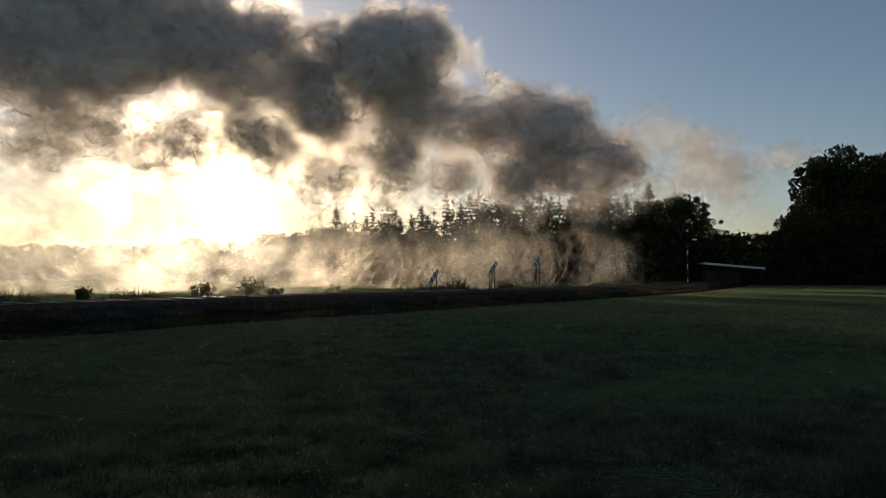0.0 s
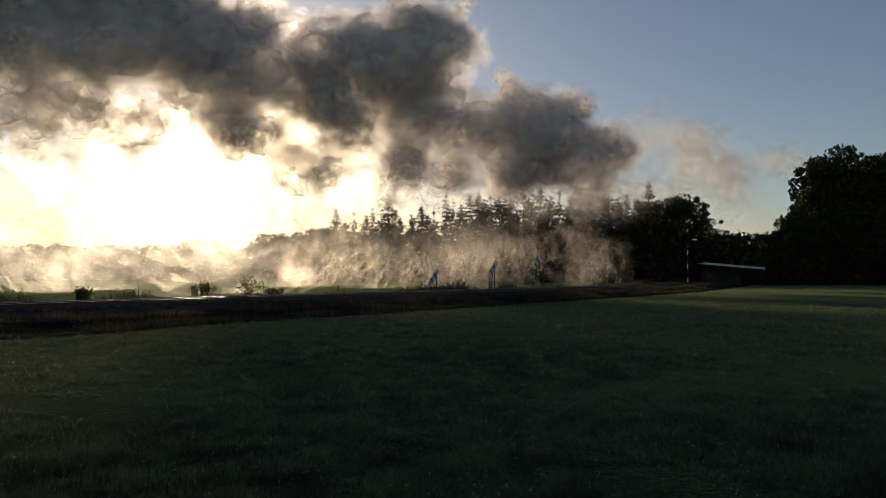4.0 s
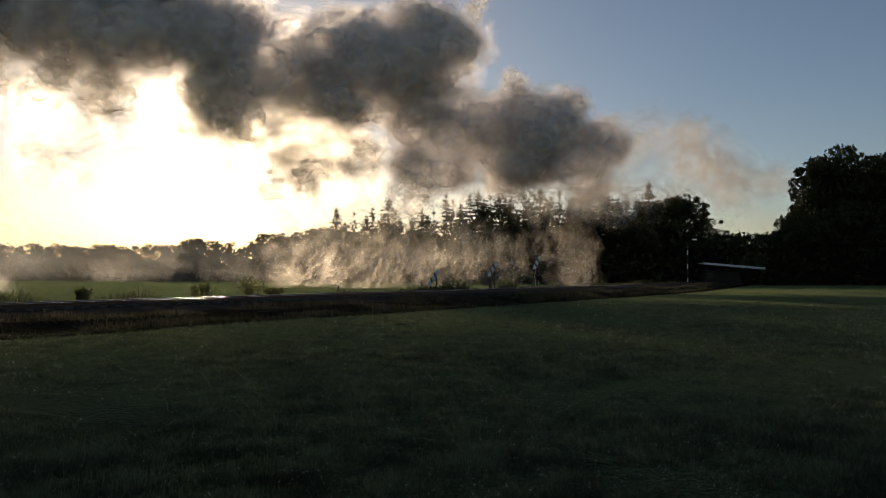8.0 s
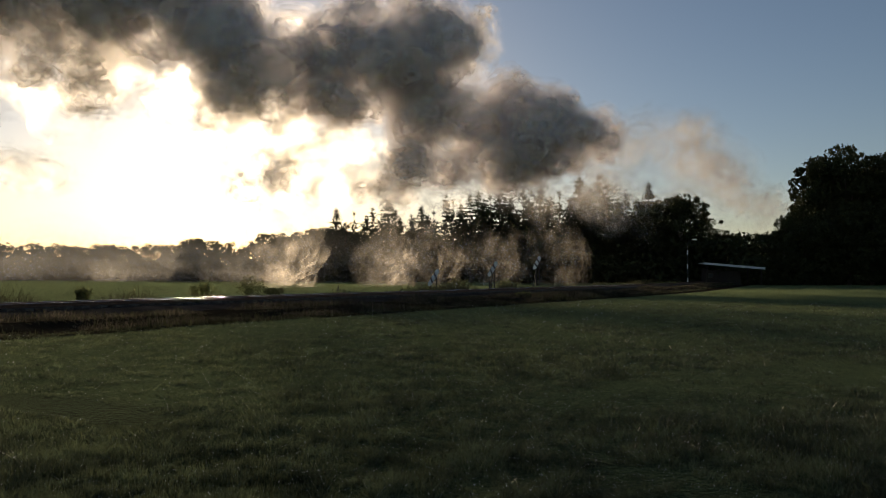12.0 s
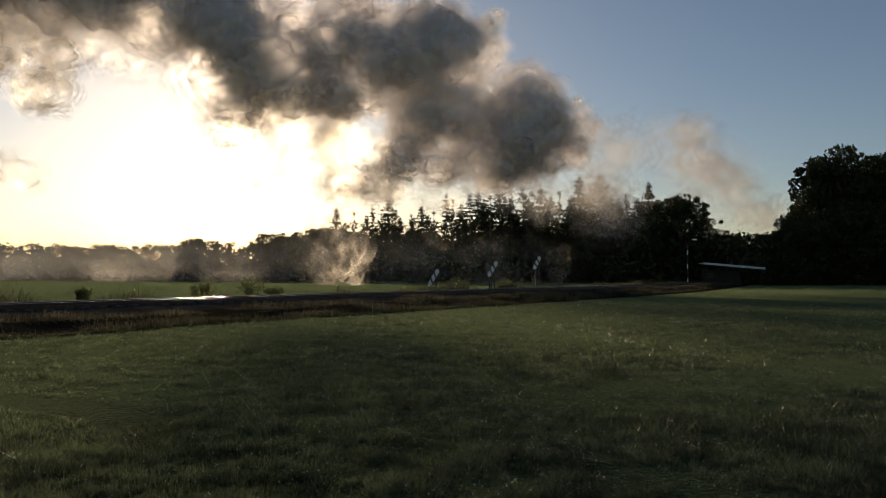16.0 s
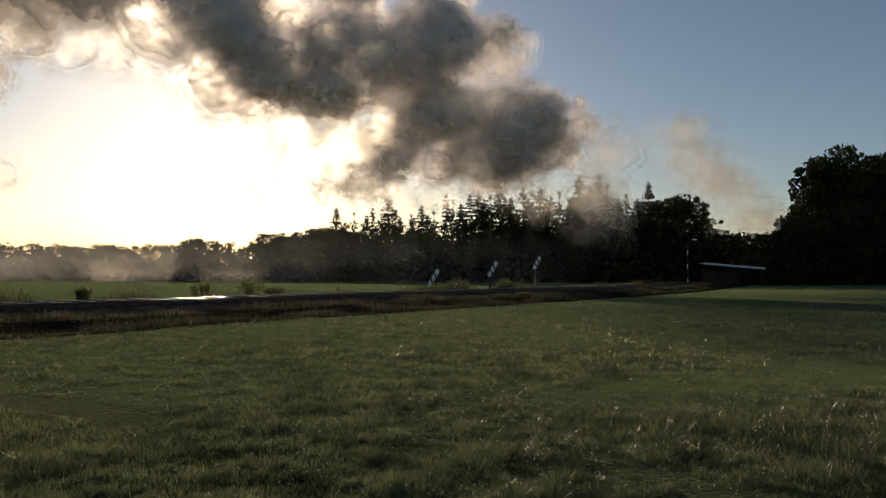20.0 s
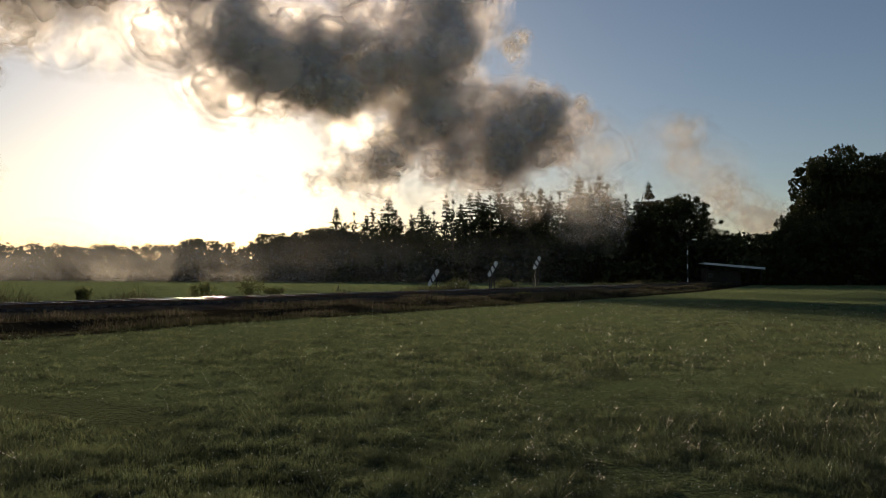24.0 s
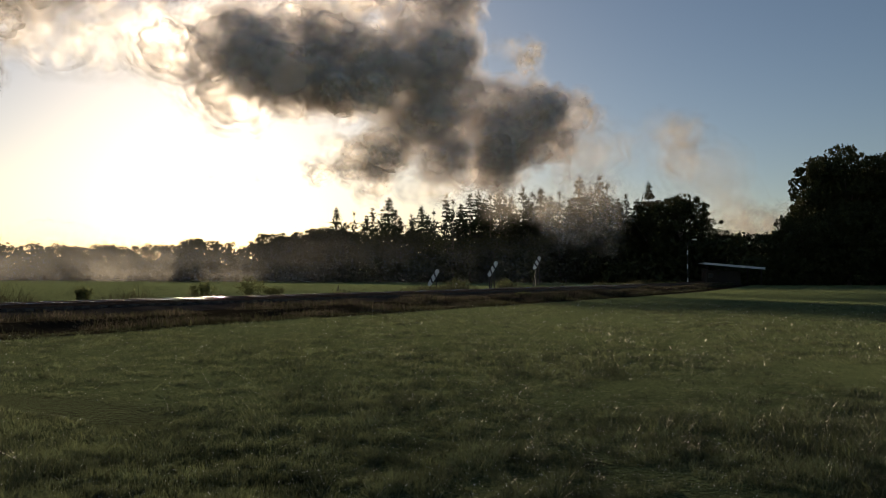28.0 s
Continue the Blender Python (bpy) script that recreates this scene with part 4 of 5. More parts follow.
billow(fringe, FRINGE, 4.43, 4, 4.57, ((0, -12.1, 131.1, 20.6), (3, -11.1, 131.1, 21.6), (8, -8.4, 131.1, 19.5), (12, -10, 131.1, 21.6), (17, -12.1, 131.1, 22.7), (28, -15.3, 131.1, 24.3)), 380, 0.8, 0.9)
billow(fringe, WISP, 4.14, 3, 4.27, ((0, -3.7, 132.6, 19.2), (8, -1.5, 132.6, 19.7), (17, -2.6, 132.6, 19.7), (28, -6.9, 132.6, 21.9)), 387, 0.8, 0.9)
billow(fringe, WISP, 4.02, 3, 4.14, ((0, 6.1, 134.4, 17.2), (8, 7.2, 134.4, 18.8), (17, 7.2, 134.4, 19.4), (28, 0.7, 134.4, 18.3)), 394, 0.8, 0.9)
billow(fringe, WISP, 3.89, 3, 4.01, ((0, 15, 135.9, 17.4), (8, 16.1, 135.9, 18.5), (17, 17.2, 135.9, 19), (28, 9.5, 135.9, 19)), 401, 0.8, 0.9)
billow(fringe, WISP, 3.76, 3, 3.88, ((0, 25.3, 137.7, 17.6), (8, 25.3, 137.7, 18.7), (17, 27.5, 137.7, 19.3), (28, 18.6, 137.7, 17)), 408, 0.8, 0.9)
billow(fringe, WISP, 4.16, 3, 4.29, ((0, 34.6, 139.3, 18.9), (8, 34.6, 139.3, 20), (17, 34.6, 139.3, 19.5), (28, 31.2, 139.3, 19.5)), 415, 0.8, 0.9)
billow(fringe, FRINGE, 2.24, 2, 2.31, ((0, -2.6, 132.8, 52.1), (8, 5, 132.8, 53.7), (12, 6, 132.8, 52.1), (17, 8.7, 132.8, 51), (21, 10.9, 132.8, 48.9), (28, 15.2, 132.8, 44.5)), 422, 0.8, 0.9)
billow(fringe, FRINGE, 2.28, 2, 2.35, ((0, 9.4, 135, 38.7), (8, 13.3, 135, 38.7), (17, 16, 135, 37), (28, 18.2, 135, 35.9)), 429, 0.8, 0.9)
billow(fringe, FRINGE, 1.95, 2, 2.02, ((0, 19.5, 136.7, 35.8), (8, 22.9, 136.7, 36.9), (17, 24, 136.7, 35.8), (28, 25.1, 136.7, 35.8)), 436, 0.8, 0.9)
billow(fringe, WISP, 6.83, 4, 7.98, ((0, 47, 146, 23.9), (8, 45.8, 146, 22.7), (12, 44.6, 146, 21.5), (17, 41, 146, 20.3), (28, 36.3, 146, 19.7)), 443, 0.8, 0.9)
billow(fringe, WISP, 5.22, 4, 6.10, ((0, 55.3, 146, 22.7), (8, 54.1, 146, 22.1), (17, 56.5, 146, 21.5), (28, 61.2, 146, 12)), 450, 0.8, 0.9)
billow(fringe, WISP, 4.27, 4, 4.99, ((0, 53.5, 146, 28), (8, 52.3, 146, 29.8), (12, 52.3, 146, 30.4), (28, 49.9, 146, 29.8)), 457, 0.8, 0.9)
billow(fringe, WISP, 4.27, 4, 4.99, ((0, 63.6, 146, 25.1), (8, 62.4, 146, 25.1), (17, 61.2, 146, 23.9), (28, 67.1, 146, 9.7)), 464, 0.8, 0.9)
billow(fringe, WISP, 3.80, 4, 4.44, ((0, 70.7, 146, 27.5), (4, 69.5, 146, 26.9), (12, 65.9, 146, 18), (28, 67.1, 146, 14.4)), 471, 0.8, 0.9)
# extra smoke before the sun, held then lifted to time the meadow's shade
screen = cloud("sun_screen_smoke", "pale smoke added below the plume to screen the sun from the meadow")
billow(screen, VEIL, 4.04, 5, 3.89, ((0, -45.9, 124.4, 39.8), (3, -45.9, 124.4, 39.8), (6.5, -43.9, 124.4, 28.2), (10, -44.9, 124.4, 28.7), (14, -45.9, 124.4, 39.8), (28, -48.9, 124.4, 66.1)), 478, 0.8, 0.9)
billow(screen, VEIL, 4.09, 5, 3.93, ((0, -39.2, 125.8, 31), (3, -38.2, 125.8, 32.1), (6, -39.2, 125.8, 27.5), (11.5, -39.2, 125.8, 27.5), (15.5, -39.2, 125.8, 41.3), (28, -41.3, 125.8, 66.8)), 485, 0.8, 0.9)
billow(screen, VEIL, 4.55, 5, 4.37, ((0, -32.4, 127.2, 26.2), (14, -32.4, 127.2, 26.7), (18, -34.5, 127.2, 41.7), (28, -31.4, 127.2, 64.4)), 492, 0.8, 0.9)
billow(screen, VEIL, 4.60, 5, 4.43, ((0, -25, 128.6, 25.9), (20, -25, 128.6, 25.9), (24, -23.4, 128.6, 41.1), (28, -22.4, 128.6, 52.6)), 499, 0.8, 0.9)
billow(screen, VEIL, 4.23, 5, 4.07, ((0, -17.3, 130.1, 25.2), (23, -17.3, 130.1, 25.2), (26.5, -15.2, 130.1, 39.4), (28, -15.2, 130.1, 39.4)), 506, 0.8, 0.9)
billow(screen, VEIL, 3.74, 5, 3.60, ((0, -28.5, 127.9, 21.1), (12, -27.4, 127.9, 20.1), (17, -19.1, 127.9, 28.4), (22, -15, 127.9, 39.8), (28, -15, 127.9, 39.8)), 513, 0.8, 0.9)
billow(screen, VEIL, 3.79, 5, 3.65, ((0, -19.4, 129.7, 20.4), (14, -19.4, 129.7, 19.3), (19, -11, 129.7, 25.6), (24, -8.9, 129.7, 37.2), (28, -8.9, 129.7, 37.2)), 520, 0.8, 0.9)
steam = cloud("steam_bank", "low sunlit white steam drifting along the railway line")
billow(steam, VAPOUR, 6.22, 1, 2.71, ((0, -35.9, 80.6, 7.8), (2.7, -39.9, 80.6, 8.1), (7.2, -82, 80.6, 10.4), (28, -147.9, 80.6, 13.1)), 300, 0.8, 1.1)
billow(steam, VAPOUR, 5.22, 1, 2.27, ((0, -29.8, 70.3, 1.9), (2.9, -34.6, 70.3, 2.2), (7.4, -69.9, 70.3, 4.2), (28, -127.2, 70.3, 6.5)), 301, 0.8, 1.1)
billow(steam, VAPOUR, 5.21, 1, 2.26, ((0, -41.6, 68.7, 8.2), (1.3, -47.1, 68.7, 8.5), (5.8, -80.9, 68.7, 10.4), (28, -137.2, 68.7, 12.7)), 303, 0.8, 1.1)
billow(steam, VAPOUR, 6.88, 1, 2.99, ((0, -29, 76.6, 3.2), (3.3, -33, 76.6, 3.6), (7.8, -72.7, 76.6, 5.7), (28, -135.2, 76.6, 8.2)), 304, 0.8, 1.1)
billow(steam, VAPOUR, 6.66, 1, 2.89, ((0, -43.2, 78.7, 9.4), (1.8, -47.6, 78.7, 9.8), (6.3, -88.2, 78.7, 12), (28, -152.6, 78.7, 14.6)), 306, 0.8, 1.1)
billow(steam, VAPOUR, 4.70, 1, 2.04, ((0, -14.5, 64.5, 2), (4.6, -18.7, 64.5, 2.3), (9.1, -51.2, 64.5, 4.1), (28, -103.8, 64.5, 6.2)), 307, 0.8, 1.1)
billow(steam, VAPOUR, 6.82, 1, 2.96, ((0, -36.6, 58.7, 4.4), (1.1, -39.5, 58.7, 4.7), (5.6, -70.1, 58.7, 6.4), (28, -118.1, 58.7, 8.3)), 309, 0.8, 1.1)
billow(steam, VAPOUR, 3.89, 1, 1.69, ((0, -35.2, 54.8, 4.6), (1, -38.8, 54.8, 4.8), (5.5, -66.5, 54.8, 6.3), (28, -111.3, 54.8, 8.1)), 310, 0.8, 1.1)
billow(steam, VAPOUR, 8.48, 1, 3.69, ((0, -32.2, 83.6, 10.4), (3.2, -36.5, 83.6, 10.7), (7.7, -80.1, 83.6, 13.1), (28, -148.5, 83.6, 15.9)), 312, 0.8, 1.1)
billow(steam, VAPOUR, 4.73, 1, 2.06, ((0, -24.2, 60.9, 4.3), (3.1, -29.1, 60.9, 4.6), (7.6, -58.9, 60.9, 6.3), (28, -108.6, 60.9, 8.3)), 313, 0.8, 1.1)
billow(steam, VAPOUR, 6.60, 1, 2.87, ((0, -27.4, 74.2, 10.7), (3.4, -32.5, 74.2, 11), (7.9, -69.9, 74.2, 13.2), (28, -130.7, 74.2, 15.6)), 315, 0.8, 1.1)
billow(steam, VAPOUR, 7.08, 1, 3.08, ((0, -22.9, 80.5, 11), (4.1, -28.3, 80.5, 11.3), (8.6, -68.9, 80.5, 13.6), (28, -134.8, 80.5, 16.3)), 316, 0.8, 1.1)
billow(steam, VAPOUR, 5.45, 1, 2.37, ((0, -16, 59, 6.5), (4.2, -19.7, 59, 6.7), (8.7, -49.7, 59, 8.4), (28, -98, 59, 10.4)), 318, 0.8, 1.1)
billow(steam, VAPOUR, 5.68, 1, 2.47, ((0, -28.7, 55.4, 8.1), (2.1, -32.9, 55.4, 8.3), (6.6, -60.5, 55.4, 9.9), (28, -105.8, 55.4, 11.7)), 319, 0.8, 1.1)
billow(steam, VAPOUR, 5.49, 1, 2.38, ((0, -33.2, 59.6, 3.2), (1.7, -38, 59.6, 3.4), (6.2, -67.2, 59.6, 5.1), (28, -115.9, 59.6, 7.1)), 321, 0.8, 1.1)
billow(steam, VAPOUR, 7.34, 1, 3.19, ((0, -30.7, 64.2, 6.5), (2.4, -35.2, 64.2, 6.8), (6.9, -67.4, 64.2, 8.6), (28, -119.9, 64.2, 10.7)), 322, 0.8, 1.1)
billow(steam, VAPOUR, 8.69, 1, 3.78, ((0, -42.9, 72, 1.4), (1.4, -46.4, 72, 1.7), (5.9, -83.9, 72, 3.8), (28, -142.6, 72, 6.1)), 324, 0.8, 1.1)
billow(steam, VAPOUR, 6.50, 1, 2.83, ((0, -47.4, 72.2, 8.8), (1, -53.2, 72.2, 9.1), (5.5, -88.7, 72.2, 11.2), (28, -147.7, 72.2, 13.5)), 325, 0.8, 1.1)
billow(steam, VAPOUR, 4.91, 1, 2.14, ((0, -26.6, 66.9, 3.8), (3.1, -31.3, 66.9, 4), (7.6, -64.7, 66.9, 5.9), (28, -119.3, 66.9, 8.1)), 327, 0.8, 1.1)
billow(steam, VAPOUR, 6.66, 1, 2.90, ((0, -16.6, 57.6, 6), (4.1, -20.8, 57.6, 6.2), (8.6, -49.5, 57.6, 7.8), (28, -96.6, 57.6, 9.7)), 328, 0.8, 1.1)
billow(steam, STEAM, 3.67, 1, 0.00, ((0, 4.4, 88, 4.7), (11.1, 1, 88, 4.7), (17.4, -3.3, 170.6, 7.1), (28, -2.3, 208, 1.9)), 400, 0.8, 1.3)
billow(steam, STEAM, 5.55, 1, 0.00, ((0, -19.3, 100.2, 6), (6.1, -21.6, 100.2, 6), (12.5, -4, 169.3, 7.9), (28, -4, 208, 1.9)), 401, 0.8, 1.3)
billow(steam, STEAM, 5.36, 1, 0.00, ((0, 3.8, 117.4, 0.3), (1.4, 3.2, 117.4, 0.3), (7.8, -1, 189.8, -1.7), (28, 0.6, 208, 1.9)), 402, 0.8, 1.3)
billow(steam, STEAM, 3.46, 1, 0.00, ((0, 22.6, 99.2, 2.7), (12.7, 17.8, 99.2, 2.7), (19.1, 24.5, 166.6, 2.4), (28, 32.2, 208, 1.9)), 403, 0.8, 1.3)
billow(steam, STEAM, 3.91, 1, 0.00, ((0, 11.8, 107.6, 3.1), (10.3, 7.6, 107.6, 3.1), (16.6, 6.4, 167.6, 2.8), (28, 9.6, 208, 1.9)), 404, 0.8, 1.3)
billow(steam, STEAM, 4.04, 1, 0.00, ((0, 14.2, 103.7, 3.6), (1.7, 13.5, 103.7, 3.6), (8.1, 17.6, 180.1, 3.8), (28, 22, 208, 1.9)), 405, 0.8, 1.3)
billow(steam, STEAM, 4.56, 1, 0.00, ((0, -2.2, 112, 1), (10.4, -6.6, 112, 1), (16.9, 1, 180.6, -0.6), (28, 1, 208, 1.9)), 406, 0.8, 1.3)
billow(steam, STEAM, 3.74, 1, 0.00, ((0, 22.8, 102.6, 6.2), (9.8, 18.9, 102.6, 6.2), (16.1, 26.6, 175.2, 8.2), (28, 33.3, 208, 1.9)), 407, 0.8, 1.3)
billow(steam, STEAM, 4.86, 1, 0.00, ((0, -13.8, 88, 5.1), (2, -14.4, 88, 5.1), (8.3, -9, 173.9, 7.8), (28, -9, 208, 1.9)), 408, 0.8, 1.3)
billow(steam, STEAM, 3.71, 1, 0.00, ((0, 3, 109.9, 3.3), (5.3, 0.8, 109.9, 3.3), (11.7, -4.7, 184.6, 3.3), (28, -3.6, 208, 1.9)), 409, 0.8, 1.3)
billow(steam, STEAM, 7.09, 1, 0.00, ((0, -23.1, 118.9, 0.8), (13.7, -29.3, 118.9, 0.8), (20, 1, 185.8, -0.9), (28, 1, 208, 1.9)), 410, 0.8, 1.3)
billow(steam, STEAM, 5.12, 1, 0.00, ((0, -16.2, 110.1, 5.1), (3.5, -17.7, 110.1, 5.1), (9.9, -14, 170.5, 5.9), (28, -14, 208, 1.9)), 411, 0.8, 1.3)
billow(steam, STEAM, 7.96, 1, 0.00, ((0, -17.3, 118.9, 7.1), (5.9, -19.9, 118.9, 7.1), (12.2, -9, 183.5, 8.9), (28, -9, 208, 1.9)), 412, 0.8, 1.3)
billow(steam, STEAM, 4.34, 1, 0.00, ((0, 2.7, 103.6, 3.3), (4, 1.1, 103.6, 3.3), (10.4, -3.8, 171.4, 3.4), (28, -2.9, 208, 1.9)), 413, 0.8, 1.3)
billow(steam, STEAM, 4.98, 1, 0.00, ((0, 5.9, 117.5, 6), (1.4, 5.3, 117.5, 6), (7.8, 2.1, 167.6, 6.8), (28, 4.3, 208, 1.9)), 414, 0.8, 1.3)
billow(steam, STEAM, 3.60, 1, 0.00, ((0, 21, 113.3, 6.6), (8.8, 17.2, 113.3, 6.6), (15.2, 20.3, 170.5, 7.9), (28, 26.5, 208, 1.9)), 415, 0.8, 1.3)
billow(steam, STEAM, 5.51, 1, 0.00, ((0, -18.9, 111, 5.7), (13.5, -24.6, 111, 5.7), (19.9, -9, 184.7, 7.2), (28, -9, 208, 1.9)), 416, 0.8, 1.3)
billow(steam, STEAM, 5.02, 1, 0.00, ((0, -4.5, 97.1, 5.1), (5.6, -6.5, 97.1, 5.1), (12, -4, 185.9, 7.1), (28, -4, 208, 1.9)), 418, 0.8, 1.3)
billow(steam, STEAM, 3.95, 1, 0.00, ((0, -0.7, 95.8, 5.2), (8.8, -3.9, 95.8, 5.2), (15.2, -13.1, 179.2, 7.2), (28, -13.5, 208, 1.9)), 419, 0.8, 1.3)
billow(steam, STEAM, 3.89, 1, 0.00, ((0, 1.1, 89.6, 5.1), (3.2, 0, 89.6, 5.1), (9.6, -5.8, 178.6, 7.4), (28, -5, 208, 1.9)), 420, 0.8, 1.3)
billow(steam, STEAM, 4.60, 1, 0.00, ((0, -8.8, 88, 2.2), (9.1, -11.6, 88, 2.2), (15.5, -9, 173.4, 1.7), (28, -9, 208, 1.9)), 421, 0.8, 1.3)
billow(steam, STEAM, 5.97, 1, 0.00, ((0, 1.8, 114.8, 2.9), (10.4, -2.7, 114.8, 2.9), (16.9, -9.6, 170.3, 2.4), (28, -10, 208, 1.9)), 422, 0.8, 1.3)
billow(steam, STEAM, 3.21, 1, 0.00, ((0, 6.1, 99.9, 4.4), (7, 3.5, 99.9, 4.4), (13.4, 0.4, 186.7, 5.6), (28, 2.1, 208, 1.9)), 423, 0.8, 1.3)
billow(steam, STEAM, 3.90, 1, 0.00, ((0, -3.4, 88, 1.4), (10.3, -6.5, 88, 1.4), (16.6, -14, 172.1, 0.1), (28, -14, 208, 1.9)), 424, 0.8, 1.3)
billow(steam, STEAM, 3.74, 1, 0.00, ((0, 6.7, 116.4, 6.9), (1.6, 6, 116.4, 6.9), (7.9, 3.2, 168.7, 8.2), (28, 5.6, 208, 1.9)), 425, 0.8, 1.3)
billow(steam, STEAM, 2.94, 1, 0.00, ((0, 24.1, 106.1, 3), (5.6, 21.9, 106.1, 3), (12.1, 29.8, 171.7, 2.8), (28, 37.8, 208, 1.9)), 427, 0.8, 1.3)
billow(steam, STEAM, 4.16, 1, 0.00, ((0, -4.6, 102.6, 4.4), (12.1, -9.3, 102.6, 4.4), (18.6, 1, 179.3, 5.3), (28, 1, 208, 1.9)), 428, 0.8, 1.3)
billow(steam, STEAM, 2.43, 1, 0.00, ((0, 19.3, 88, 1.4), (6.8, 17.2, 88, 1.4), (13.3, 32.5, 182, -0.1), (28, 38.8, 208, 1.9)), 430, 0.8, 1.3)
billow(steam, STEAM, 5.25, 1, 0.00, ((0, -7.9, 90.6, 4.5), (8.7, -10.9, 90.6, 4.5), (15.1, -9, 178.6, 6.1), (28, -9, 208, 1.9)), 431, 0.8, 1.3)
billow(steam, STEAM, 6.34, 1, 0.00, ((0, -15.5, 115.6, 6.3), (3.9, -17.2, 115.6, 6.3), (10.3, -4, 170.1, 7.3), (28, -4, 208, 1.9)), 433, 0.8, 1.3)
billow(steam, STEAM, 5.63, 1, 0.00, ((0, 15.7, 120, 4.1), (13, 9.7, 120, 4.1), (19.4, 8.8, 182.9, 4.3), (28, 11.7, 208, 1.9)), 434, 0.8, 1.3)
billow(steam, STEAM, 4.81, 1, 0.00, ((0, 3.7, 92.9, 5.9), (7, 1.2, 92.9, 5.9), (13.4, -3.5, 180.8, 8.8), (28, -2.4, 208, 1.9)), 435, 0.8, 1.3)
billow(steam, STEAM, 4.71, 1, 0.00, ((0, 31.2, 118.4, 2.7), (2.1, 30.3, 118.4, 2.7), (8.6, 38.8, 173.9, 2.2), (28, 48.1, 208, 1.9)), 436, 0.8, 1.3)
billow(steam, STEAM, 3.59, 1, 0.00, ((0, 19, 88, 1.3), (7.9, 16.5, 88, 1.3), (14.3, 31.1, 188.3, -0.2), (28, 36, 208, 1.9)), 437, 0.8, 1.3)
billow(steam, STEAM, 4.49, 1, 0.00, ((0, 5, 88, 2.1), (1.8, 4.4, 88, 2.1), (8.2, 3.9, 186.3, 1.6), (28, 6.1, 208, 1.9)), 438, 0.8, 1.3)
billow(steam, STEAM, 4.37, 1, 0.00, ((0, 7.1, 88, 4.8), (2.7, 6.1, 88, 4.8), (9.2, 6.5, 172.4, 6.8), (28, 9.5, 208, 1.9)), 439, 0.8, 1.3)
billow(steam, STEAM, 6.15, 1, 0.00, ((0, -17.3, 95.4, 4.3), (13.4, -22.2, 95.4, 4.3), (19.9, -9, 166, 5.3), (28, -9, 208, 1.9)), 440, 0.8, 1.3)
billow(steam, STEAM, 5.68, 1, 0.00, ((0, 9.3, 116.5, 1), (3, 8, 116.5, 1), (9.4, 6.3, 174.5, -0.5), (28, 9.2, 208, 1.9)), 442, 0.8, 1.3)
billow(steam, STEAM, 2.78, 1, 0.00, ((0, 25.3, 96.7, 3.5), (3.4, 24.1, 96.7, 3.5), (9.8, 40.4, 186.2, 4.1), (28, 46.8, 208, 1.9)), 443, 0.8, 1.3)
billow(steam, STEAM, 5.02, 1, 0.00, ((0, 10.5, 98.4, 5.8), (4.3, 8.9, 98.4, 5.8), (10.7, 10.4, 180.3, 8.2), (28, 13.7, 208, 1.9)), 444, 0.8, 1.3)
billow(steam, STEAM, 2.04, 1, 0.00, ((0, 21.6, 88, 3.6), (1.8, 21, 88, 3.6), (8.2, 38.8, 178.2, 4.6), (28, 46.9, 208, 1.9)), 445, 0.8, 1.3)
veil = cloud("smoke_veil", "thin torn smoke glowing before the low sun")
billow(veil, VEIL, 7.28, 1, 4.22, ((0, -53.4, 125.3, 27.7), (5.5, -62.4, 125.3, 30), (9.5, -95.5, 125.3, 39.1), (28, -167.6, 125.3, 54.8)), 601, 0.8, 0.9)
billow(veil, VEIL, 9.52, 1, 5.52, ((0, -23.6, 126.3, 32), (2.3, -27.3, 126.3, 32.9), (6.3, -60.7, 126.3, 43.5), (28, -138.6, 126.3, 59.4)), 603, 0.8, 0.9)
billow(veil, VEIL, 10.49, 1, 6.08, ((0, -14.4, 141.3, 34.8), (7.2, -27.7, 141.3, 38.2), (11.2, -64.9, 141.3, 47.7), (28, -142.9, 141.3, 65.4)), 605, 0.8, 0.9)
billow(veil, VEIL, 8.43, 1, 4.88, ((0, -17, 135.5, 20.7), (6.9, -29.2, 135.5, 23.7), (10.9, -64.8, 135.5, 32.9), (28, -139.8, 135.5, 49.8)), 607, 0.8, 0.9)
billow(veil, VEIL, 9.31, 1, 5.40, ((0, -6.2, 123.1, 24.1), (6.8, -17.2, 123.1, 26.8), (10.8, -49.6, 123.1, 35.3), (28, -117.9, 123.1, 50.6)), 609, 0.8, 0.9)
billow(veil, VEIL, 9.53, 1, 5.53, ((0, -67.9, 148.6, 21.5), (3, -73.7, 148.6, 23), (7, -112.9, 148.6, 35), (28, -202.9, 148.6, 53.5)), 611, 0.8, 0.9)
billow(veil, VEIL, 12.27, 1, 7.11, ((0, -37.6, 149.2, 31.3), (7.3, -51.8, 149.2, 34.9), (11.3, -91.1, 149.2, 44.9), (28, -173.3, 149.2, 63.5)), 613, 0.8, 0.9)
billow(veil, VEIL, 7.91, 1, 4.59, ((0, -59.2, 138.3, 26.1), (4.1, -66.6, 138.3, 28), (8.1, -103.1, 138.3, 38.7), (28, -185, 138.3, 56)), 615, 0.8, 0.9)
billow(veil, VEIL, 11.07, 1, 6.42, ((0, -18.4, 146.7, 35), (3.1, -24.4, 146.7, 36.5), (7.1, -63, 146.7, 48.3), (28, -151.8, 146.7, 66.7)), 617, 0.8, 0.9)
